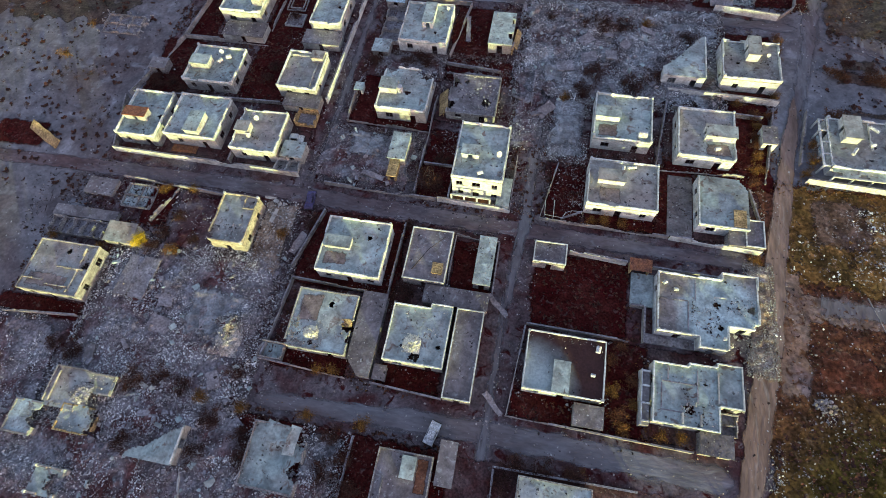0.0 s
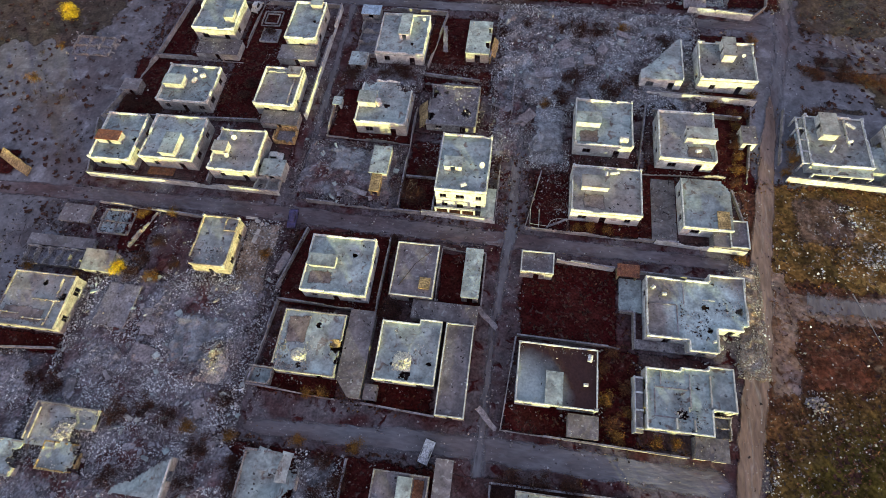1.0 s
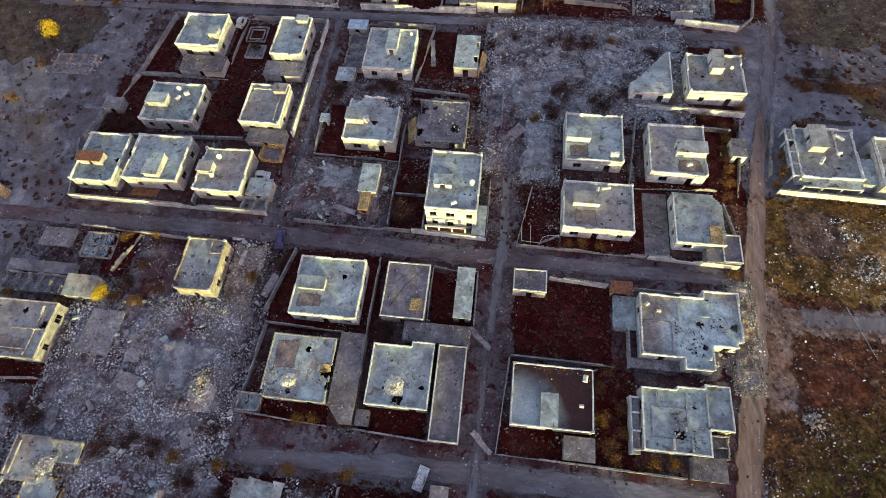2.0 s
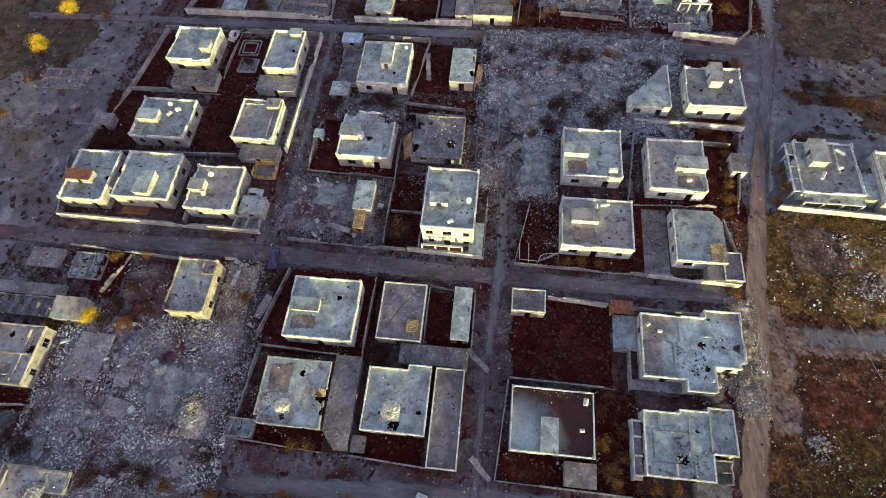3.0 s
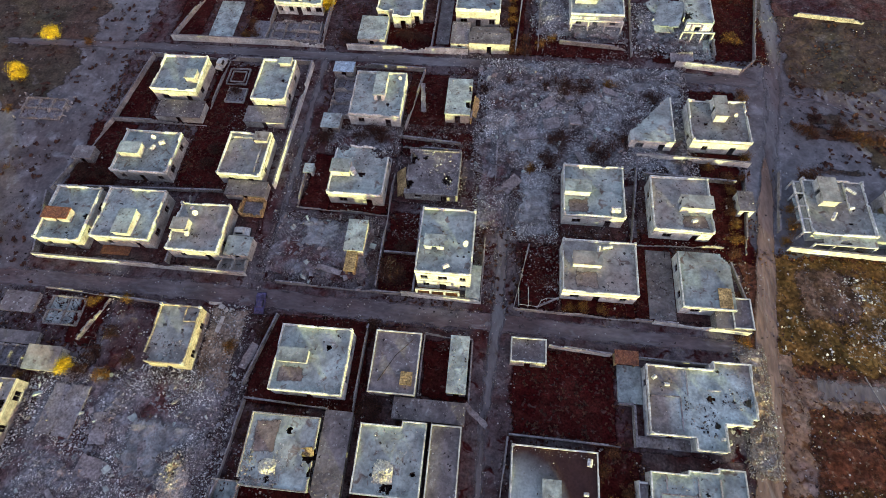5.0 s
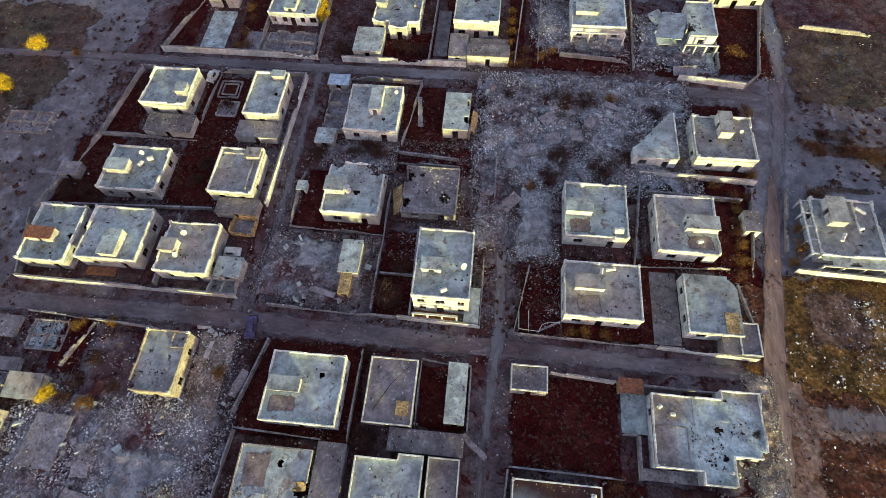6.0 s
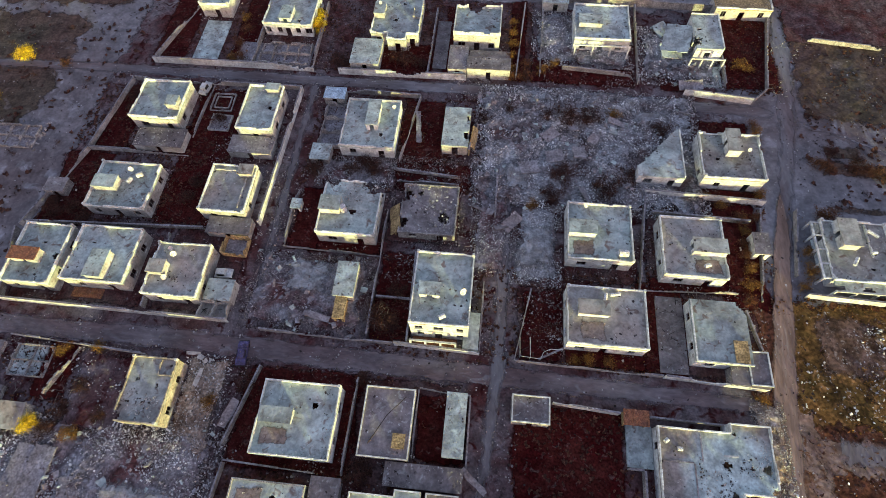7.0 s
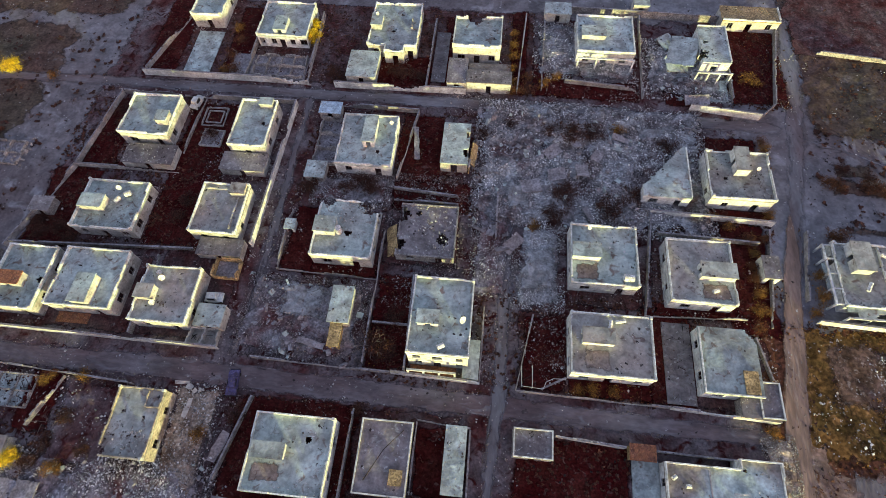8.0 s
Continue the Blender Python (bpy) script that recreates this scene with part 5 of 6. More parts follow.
# ---- boundary walls ----
for q in ((-88, 52.2, -45.7, 51.8), (-16.2, 50.5, -1.7, 50.1), (-80.7, 111.6, -43.2, 111.5), (-37.4, 111.2, -8.9, 111.4), (37.7, 110.8, 51.5, 109.2), (27.5, 84.6, 49.7, 83.9), (53.7, 65.5, 76, 64.6),
          (10.4, 43.2, 20.8, 42.5), (-44.4, 105.6, -45.2, 71.3), (28.3, 49.1, 44.3, 48.4)):
    boundary(*q, 1.8, WHITE, "long pale rendered wall along a street", 0.2)
for q in ((-83, 46.1, -58, 44.8), (-39.7, 50.9, -16.4, 50.5), (-1.7, 50.3, -1.7, 63.2), (4.2, 49.5, 28.1, 49.2), (4.2, 49.7, 6.6, 62.5), (25.4, 42.5, 38, 42.3), (-91.3, 67.2, -85.5, 86.2), (-85.4, 86.4, -83, 105.8),
          (-85.4, 86.2, -64.3, 86.2), (-82.8, 105.9, -44.5, 105.8), (-38.8, 106.1, -18.1, 105.4), (-18.2, 105.2, -20.6, 88.3), (-39.4, 80, -39.5, 67.4), (-39.5, 67.2, -21.2, 66.8), (-21, 51.7, -21, 76.9),
          (51.7, 109.3, 55.2, 112.9), (55.2, 113.1, 59.4, 138.4), (46.8, 113.8, 47.2, 131), (27.6, 84.4, 25.4, 64.4), (25.3, 64.2, 42.4, 65.0), (55.2, 83.1, 52.8, 69.3), (-39.8, 29.6, -41.1, 14.3), (-41.1, 14.1, -25.3, 13.3),
          (-20.7, 13.3, -8.2, 12.7), (-39.8, 29.8, -25.4, 29.3), (4, 27.9, 2.7, 12.3), (2.6, 12.1, 32.2, 11.7), (4.2, 28.2, 21.8, 28.0), (-10.9, 33, -10.9, 43.4), (-10.9, 43.6, -2.6, 43.0), (-2.7, 42.9, -2.6, 32.2),
          (-80.7, 111.8, -74.5, 135)):
    boundary(*q, 1.25, WORN, "crumbling rendered yard wall with a broken top", 0.38, 0.16)

# ---- verandas, terraces, gatehouse ----
def veranda(x0, x1, y0, y1, h, posts, label, roof=True, mat=WHITE):
    """Square posts carrying a beam and, where it still lies there, a slab."""
    ob = tagged(base("veranda", (x0 + x1) / 2, y0), label, "veranda")
    for i in range(posts):
        x = x0 + 0.15 + (x1 - x0 - 0.3) * i / (posts - 1)
        g = Geo()
        g.box(x - 0.15, y0, 0, x + 0.15, y0 + 0.3, h - 0.3)
        part("post", g, mat, ob)
    g = Geo()
    g.box(x0, y0 - 0.01, h - 0.3, x1, y0 + 0.31, h)
    part("beam", g, mat, ob)
    if roof:
        g = Geo()
        us, vs = steps(x0, x1, 0.4), steps(y0 + 0.32, y1 - 0.02, 0.4)
        g.plate((0, 0, h - 0.15), (1, 0, 0), (0, 1, 0), (0, 0, 0.15), us, vs, lambda i, j: rnd(us[i] * 0.4, vs[j] * 0.4, 3) < 0.38)
        part("slab", g, ROOF, ob)
    return ob


veranda(-13.4, -5.6, 50.6, 52.5, 3.5, 4, "white balcony front on square posts", False)
veranda(14.4, 26.3, 120.4, 122.2, 3.5, 4, "cream post-and-beam veranda, its roof gone", False, WHITE)
veranda(39.2, 46.4, 118.4, 121.4, 3.2, 4, "white concrete frame of a torn-open front", False)
veranda(57.6, 68.4, 66.0, 68.1, 2.7, 4, "white front veranda with a broken roof", True)
loggia = tagged(base("loggia", 56.1, 74), "white post-and-beam loggia along a house side", "loggia")
for y in (68.4, 71.2, 74.0, 76.8, 79.4):
    g = Geo()
    g.box(55.95, y - 0.15, 0, 56.25, y + 0.15, 2.6)
    part("post", g, WHITE, loggia)
    g = Geo()
    g.box(56.28, y - 0.12, 2.62, 57.38, y + 0.12, 2.85)
    part("cross_beam", g, WHITE, loggia)
g = Geo()
g.box(55.93, 68.2, 2.603, 56.27, 79.6, 2.85)
part("beam", g, WHITE, loggia)
g = Geo()
g.box(56.3, 71.4, 1.1, 57.4, 76.6, 1.25)
part("balcony_slab", g, SCREED, loggia)


def low_block(name, x0, x1, y0, y1, h, mat, label, category):
    g = Geo()
    us, vs = steps(x0, x1, 0.5), steps(y0, y1, 0.5)
    g.plate((0, 0, 0), (1, 0, 0), (0, 1, 0), (0, 0, h), us, vs, lambda i, j: True, lambda x, y: (0, 0, 0.03 * rnd(x, y)))
    return tagged(part(name, g, mat), label, category)


low_block("terrace", 21.8, 25.7, 35.0, 41.2, 0.5, SCREED, "pale raised terrace beside a house", "terrace")
low_block("terrace", 24.3, 36.3, 28.4, 30.1, 0.6, CONCRETE, "grey terrace strip strewn with debris", "terrace")
low_block("terrace", -13.2, -5.6, 50.8, 52.4, 0.25, RUST, "reddish paved strip before a house", "terrace")
low_block("terrace", 28.0, 32.6, 50.0, 63.5, 0.2, OLDROOF, "stained grey paved strip in a yard", "terrace")
low_block("terrace", -62.0, -57.0, 112.2, 119.5, 0.2, CONCRETE, "grey paved court beside a yard", "terrace")
low_block("terrace", -72.4, -66.4, 112.2, 126.0, 0.2, SCREED, "pale paved court behind a wall", "terrace")
low_block("terrace", -56.8, -44.6, 112.4, 119.4, 0.15, CONCRETE, "grey courtyard floor with low ruined walls", "terrace")
low_block("terrace", 38.5, 46.2, 113.5, 119.5, 0.2, SCREED, "pale dusty forecourt of a house", "terrace")
low_block("terrace", -75.8, -70.0, 54.0, 55.9, 0.15, RUST, "reddish paved strip before a house", "terrace")
low_block("terrace", 23.9, 25.1, 14.5, 23.4, 2.0, OLDROOF, "narrow grey side passage roof of a house", "terrace")
for y in (15.0, 17.8, 20.6, 23.0):
    low_block("passage_rib", 23.95, 25.1, y, y + 0.25, 2.45, WHITE, "short white cross wall over a side passage", "wall")
low_block("passage_rib", 23.75, 23.9, 14.4, 23.4, 2.35, WHITE, "thin white kerb along a side passage", "wall")
low_block("terrace", -4.6, -2.0, 50.6, 57.0, 1.6, SCREED, "low pale block beside a white house wall", "terrace")
low_block("terrace", 68.6, 71.4, 67.5, 73.5, 2.6, SCREED, "low grey link roof between two houses", "terrace")

low_block("terrace", -16.8, -13.7, 114.4, 129.6, 0.2, OLDROOF, "grey paved strip beside a house", "terrace")
low_block("terrace", -8.7, 0.4, 116.0, 119.6, 1.2, OLDROOF, "grey terrace before a house", "terrace")
low_block("yard_gate", -11.9, -9.5, 111.75, 111.85, 1.9, BLUE, "faded pale blue metal yard gate", "gate")

gate = tagged(base("gatehouse", 23, 41.8), "small ochre gatehouse with a rusty sheet roof", "gatehouse")
for a, b, c, d in ((21.3, 41.0, 21.5, 43.0), (24.4, 41.0, 24.6, 43.0), (21.5, 42.8, 24.4, 43.0)):
    g = Geo()
    g.box(a, b, 0, c, d, 2.3)
    part("wall", g, OCHRE, gate)
g = Geo()
us = steps(21.0, 24.9, 0.12)
g.plate((0, 40.8, 2.32), (1, 0, 0), (0, 1, 0), (0, 0, 0.03), us, [0, 2.4], lambda i, j: True, lambda x, y: (0, 0, 0.03 * math.sin(x * 26) + 0.1 * y))
part("sheet_roof", g, RUST, gate)

# ---- ruins: roofless rooms, torn walls, fallen slabs ----
def ruin(x0, x1, y0, y1, h, cols, rows, label, mat=BLOCK, floor=CONCRETE, wear=0.6):
    """Roofless rooms: a floor and jagged partition walls."""
    ob = tagged(base("ruin", (x0 + x1) / 2, (y0 + y1) / 2), label, "ruin", "roofless ruins")
    if floor:
        g = Geo()
        g.box(x0, y0, 0.0, x1, y1, 0.12)
        part("floor_slab", g, floor, ob)
    lines = [((x0 + (x1 - x0) * i / cols, y0), (0, 1), y1 - y0) for i in range(cols + 1)] + [((x0, y0 + (y1 - y0) * i / rows), (1, 0), x1 - x0) for i in range(rows + 1)]
    for (x, y), d, n in lines:
        us, vs = steps(0, n, 0.35), steps(0, h, 0.25)
        g = Geo()

        def keep(i, j):
            a = us[i]
            k = rnd((x + d[0] * a) * 0.5, (y + d[1] * a) * 0.5, x + y) + 0.5 * rnd((x + d[0] * a) * 1.9, (y + d[1] * a) * 1.9, 4)
            return j == 0 or (j + 0.5) / (len(vs) - 1) < 0.75 - wear * k * 1.6

        u = Vector((d[0], d[1], 0))
        g.plate((x - (0.1 if d[1] else 0), y - (0.1 if d[0] else 0), 0.121), u, (0, 0, 1), (0.2 * d[1], 0.2 * d[0], 0), us, vs, keep)
        part("wall", g, mat, ob)
    return ob


shed(-93.4, -79.6, 35.3, 37.4, 1.1, "long low grey roof over ruined rooms")
ruin(-93.0, -80.8, 31.3, 34.9, 1.2, 5, 1, "row of roofless grey rooms")
ruin(-80.6, -74.2, 39.4, 44.6, 0.8, 2, 2, "roofless grey rooms filled with pale dust", floor=SCREED)
ruin(-56.5, -45.0, 113.0, 119.2, 0.9, 4, 2, "low ruined walls of a courtyard")
ruin(-62.2, -57.9, 93.2, 97.3, 0.5, 1, 1, "low pale-kerbed yard pen with a concrete floor", PLASTER, CONCRETE, 0.1)
ruin(-63.4, -58.8, 98.5, 103.2, 0.4, 1, 1, "low kerbed planting bed of dark soil", BLOCK, None, 0.1)
ruin(-62.7, -59.5, 99.3, 102.4, 0.3, 1, 1, "inner kerb of a planting bed", BLOCK, None, 0.1)
ruin(-108.0, -98.4, 85.4, 91.0, 0.7, 3, 2, "crumbled pale ruin in open ground", BLOCK, CONCRETE, 1.3)
scatter("broken_blocks", [(-110, -97, 84, 93, 2.2)], BLOCK, "pale broken blocks round a ruin in open ground", "rubble", 0.2, 0.9, seed=71, bias=0.3)
ruin(-37.8, -33.0, 90.6, 101.8, 1.4, 1, 3, "walled side yard of block")
ruin(-41.3, -37.2, 14.4, 17.2, 1.6, 1, 1, "small roofless corner room", floor=SCREED)
ruin(36.3, 39.0, 15.3, 18.6, 1.4, 1, 2, "small roofless lean-to of block")
shed(-79.3, -73.4, 30.9, 34.9, 2.0, "small shed with a brown tilted roof", roof=BROWNROOF, tilt=0.1)
shed(-89.6, -83.2, 41.1, 44.8, 0.9, "sunken grey slab of a collapsed room", roof=OLDROOF)
shed(-13.8, -12.1, 34.0, 35.9, 3.6, "ochre roof hatch on an outbuilding", wall=OCHRE, roof=OCHRE, name="roof_hatch", category="hatch")
shed(39.0, 40.95, 52.0, 55.4, 3.4, "small ochre rendered room against a house", wall=OCHRE, roof=OCHRE)
shed(-27.0, -25.2, 53.6, 57.4, 2.6, "ochre torn room among rubble", wall=OCHRE, roof=OCHRE)
ruin(-51.0, -46.2, 51.9, 54.9, 1.5, 2, 1, "low roofless cream front room at a street corner", PLASTER, BROWNROOF, 0.4)
ruin(-50.4, -46.0, 64.5, 68.0, 1.7, 1, 1, "roofless ochre room against a yard wall", OCHRE, CONCRETE, 0.5)

for q in (
          (-61.5, 16.8, 0.66, 4.4, 3.0, 4, 6, -15), (-53.2, 19.6, 0.8, 2.4, 4.4, -3, 6, 20), (-68.4, 25.0, 0.72, 3.6, 8.4, 1, -2, -3), (-71.6, 25.0, 0.66, 2.8, 8.2, -1, 2, -3), (-62.5, 22.8, 0.6, 2.6, 5.0, 2, 4, 8), (-48.0, 9.0, 0.62, 2.2, 3.0, 4, 5, 30),
          (2.6, 75.9, 0.8, 2.2, 4.2, 8, 14, -38), (10.4, 91.6, 1.1, 3.4, 2.6, 6, -8, 10), (15.2, 92.8, 1.2, 2.4, 3.2, -10, 8, 5), (23.0, 101.2, 1.0, 3.6, 1.2, 14, 4, -22), (16.4, 83.0, 1.0, 1.6, 3.4, 6, 24, 35),
          (39.2, 112.6, 1.2, 5.0, 2.2, 24, 0, 8), (-17.6, 97.0, 0.9, 1.0, 8.0, 2, 10, 8), (-40.8, 36.8, 1.1, 1.4, 4.6, 3, 24, -16),
          (9.5, 97.0, 1.0, 3.2, 2.4, 9, -6, 40), (5.5, 88.6, 0.9, 4.0, 3.0, -4, 6, 15), (18.2, 96.6, 0.9, 2.6, 2.0, 12, 8, 60),
          (-30.2, 54.2, 0.8, 4.6, 1.0, 2, 10, -8), (-1.2, 30.6, 0.9, 5.0, 0.9, 4, 16, -38), (0.4, 13.6, 0.8, 4.6, 0.9, 5, 18, -42)):
    fallen_slab(*q)
fallen_slab(-30.6, 1.9, 2.0, 1.8, 4.6, -4, 20, -4, "pale teal slab tilted on a pancaked house", SCREED)
fallen_slab(-33.4, 2.6, 1.9, 4.6, 3.2, 7, -6, -10, "broken roof slab lying on a pancaked house", ROOF)
fallen_slab(-27.3, 22.4, 2.6, 3.0, 1.3, 26, -8, 6, "ochre broken wall slab in a roof gash", OCHRE)
for q in ((37.4, 125.8, 1.9, 6.0, 8.2, 4, -10, -16), (36.0, 121.4, 1.1, 4.6, 2.0, 8, 6, 5), (34.4, 129.2, 1.2, 3.0, 3.6, 6, -8, 30)):
    fallen_slab(*q, "pale collapsed roof slab of a torn-open house", SCREED)
pieces = random.Random(21)
for x0, x1, y0, y1, n in ((3, 24, 84, 106, 14), (-4, 2, 66, 84, 5), (-76, -52, -1, 14, 7)):
    for _ in range(n):
        fallen_slab(pieces.uniform(x0, x1), pieces.uniform(y0, y1), 0.75, pieces.uniform(0.9, 2.6), pieces.uniform(0.6, 1.7), pieces.uniform(-12, 12), pieces.uniform(-14, 14), pieces.uniform(0, 180), mat=pieces.choice((CONCRETE, SCREED if y0 > 60 else CONCRETE, OLDROOF)))
for q in ((-49.6, 45.8, 0.72, 2.4, 0.5, 16, 12, 8), (-48.2, 45.2, 0.75, 1.0, 0.8, -24, 18, -20), (-47.3, 44.7, 0.7, 0.9, 0.6, 22, -16, 40), (-46.5, 44.9, 0.66, 0.7, 0.4, -12, 24, 75), (-47.6, 41.9, 0.8, 0.6, 3.0, 4, 20, -10)):
    fallen_slab(*q, "crumpled pale sheet of wreckage beside a street", PLASTER, 0.06)
fallen_slab(-105.8, 53.6, 0.7, 9.4, 2.2, 28, 3, -27, "ochre leaning wall slab beside a dark pit", OCHRE)
fallen_slab(-19.2, 74.4, 1.2, 2.6, 5.6, 4, -44, 6, "ochre torn wall leaning on a flattened house", OCHRE)
fallen_slab(-6.0, 95.0, 0.9, 1.6, 5.0, 4, 48, -3, "ochre torn wall sloping into rubble", OCHRE)
tan = "torn standing wall of a collapsed house"
for q in ((-48.0, -6.0, -45.6, -13.0, 1.6), (-18.8, 71.6, -18.8, 76.2, 2.4), (-6.6, 91.0, -6.2, 96.6, 2.0), ):
    boundary(*q, OCHRE if q[0] < -60 or q[0] > -20 else PLASTER, tan, 0.5)
for q in ((8.2, 50.2, 12.2, 52.4, 0.5), (66.8, 128.8, 82, 127, 1.2), (7.2, 113.6, 7.6, 134, 1.4), (2.0, 112.4, 3.4, 136, 1.4), (12, 116.2, 27, 115.0, 1.2), (28.4, 113.0, 29.0, 137, 1.4), (13.4, 138.4, 48, 137.4, 1.8), (-57.4, 112.2, -57.6, 133, 1.5), (-43.6, 112.2, -43.8, 133, 1.5),
          (-8.3, 85.3, -20.8, 86.3, 0.9), (-20.4, 83.6, -8.0, 83.2, 0.9), (-0.5, 76.6, -0.6, 86.4, 1.4), (-64.9, 86.4, -64.4, 105.6, 0.7), (-55.6, 69.8, -91, 68.3, 1.0), (-21.2, 29.4, -21.0, 44.4, 1.4), (-40.6, 32, -37.6, 44.8, 1.2), (-14.0, 51, -14.4, 68, 1.3), (-20.6, 58.8, -14.6, 58.8, 0.8), (24.2, 28.2, 24.2, 34.6, 1.6), (21.8, 34.6, 24.0, 34.6, 1.4), (48.6, 82.8, 46.2, 64, 1.0), (43, 62, 44.6, 55, 0.8), (-72.6, 36.8, -69.6, 45.0, 1.2), (-88, 52.8, -91.6, 66.6, 1.4), (28.6, 80.2, 46.4, 79.6, 1.3), (36, 105.2, 46, 104.6, 0.9), (-61.4, 53, -61.6, 68, 1.4), (-17.4, 112, -17.2, 134, 1.5), (-93, 14.2, -78, 15.6, 1.3), (-21.5, -9, -21.2, 4.6, 1.0), (1.8, 4.0, 24, 4.4, 1.1), (1.8, 3.8, 2.2, -10, 1.1)):
    boundary(*q, BLOCK, "low bare-block yard wall with a crumbled top", 0.3)

# ---- rubble of its own colour ----
heaped = "pale broken blocks heaped where a house stood"
scatter("pale_heap", [(-68, -63, 1, 7, 10), (-30, -26, 16, 19, 0.1), (61, 74, 43, 61, 16), (52, 56, 20, 25, 12), (38.5, 45, 24.5, 33, 10), (-7.5, -4.0, 90, 98, 16), (42, 46, 8, 20, 7)], PALE_RUBBLE, heaped, "rubble", 0.12, 0.5, seed=41, bias=0.6, power=3.0)
scatter("roof_heap", [(-36.6, -26, 16.9, 18.0, 44), (-36.6, -35.2, 18, 22.5, 26), (-27.2, -26, 18, 21, 16), (29.6, 32.8, 16.6, 19.4, 14), (-56, -51.2, 34, 38, 5), (-29, -23, 76, 80, 6), (34, 36, 30.5, 34, 8), (-18, -8, 71.5, 81.5, 3)], PALE_RUBBLE, "pale broken blocks lying on flat roofs", "rubble", 0.12, 0.5,
        roof_height, seed=42, bias=0.8)

# ---- roof things ----
def water_tank(x, y, z, r=0.55, l=1.3, rz=0.0, upright=False):
    """A plastic roof tank with end rings, on two cradles."""
    ob = tagged(base("water_tank", x, y, z, rz), "pale plastic water tank on a flat roof", "water tank", "roof tanks")
    g = Geo()
    if upright:
        g.tube([(0, 0, 0.06), (0, 0, l), (0, 0, l + 0.12), (0, 0, l + 0.2)], r, r, 12)
    else:
        g.tube([(-l / 2 - 0.06, 0, r + 0.12), (l / 2 + 0.06, 0, r + 0.12)], r, r, 12)
    body = new("tank_body", g.mesh("tank_body", TANK))
    body.parent = ob
    for d in (-0.3, 0.3):
        g = Geo()
        g.box(d * l - 0.08, -r * 0.8, 0, d * l + 0.08, r * 0.8, 0.3)
        c = new("cradle", g.mesh("cradle", FRAME))
        c.parent = ob
    return ob


def dish(x, y, z, r, rz):
    ob = tagged(base("satellite_dish", x, y, z, rz), "pale satellite dish on a flat roof", "satellite dish", "roof dishes")
    g = Geo()
    m = pose(0, 0, 0.9, 55, 0, 0)
    rings = []
    for i in range(4):
        f = i / 3
        rings.append([tuple(m @ Vector((r * f * math.cos(a), r * f * math.sin(a), 0.25 * r * f * f))) for a in [k * math.pi / 7 for k in range(14)]])
    for i in range(3):
        for k in range(14):
            g.quad(rings[i][k], rings[i][(k + 1) % 14], rings[i + 1][(k + 1) % 14], rings[i + 1][k])
    p = new("reflector", g.mesh("reflector", TANK))
    p.parent = ob
    g = Geo()
    g.tube([(0, 0, 0), (0, 0, 0.9)], 0.04, 0.04)
    p = new("mast", g.mesh("mast", FRAME))
    p.parent = ob
    return ob


for q in ((-57.2, 62.2, 3.4, 0.55, 40), (-58.0, 63.2, 3.4, 0.45, 20), (-57.4, 57.6, 3.4, 0.5, 70), (-72.0, 79.6, 3.0, 0.5, 20), (-22.6, 98.6, 3.8, 0.4, 30), (-5.2, 58.2, 6.8, 0.6, 50), (15.5, 78.0, 4.1, 0.4, 20), (46.8, 93.5, 3.6, 0.4, 10), (-30.0, 128.6, 4.4, 0.4, 0)):
    dish(*q)
for q in ((-28.6, 74.0, 3.6, 0.6, 1.4, 0, True), (-70.0, 78.6, 3.0, 0.5, 1.0, 30), (-71.6, 77.2, 3.0, 0.45, 1.1, 70), (36.2, 68.4, 3.4, 0.35, 0.9, 20), (21.8, 69.0, 4.1, 0.6, 1.5, 0), (20.2, 61.5, 3.6, 0.3, 1.6, 12), (18.6, 60.8, 3.6, 0.3, 1.4, 80), (16.4, 25.0, 2.8, 0.4, 1.0, 80), (15.8, 20.6, 2.8, 0.3, 0.6, 0),
          (61.0, 71.2, 3.8, 0.3, 1.6, 60), (65.2, 77.0, 3.8, 0.3, 1.8, -40), (64.4, 73.2, 3.8, 0.3, 0.9, 15), (-8.2, 53.8, 6.8, 0.4, 1.0, 30), (26.9, 39.0, 2.8, 0.3, 0.6, 40), (28.8, 38.0, 2.8, 0.3, 0.6, 0)):
    water_tank(*q)

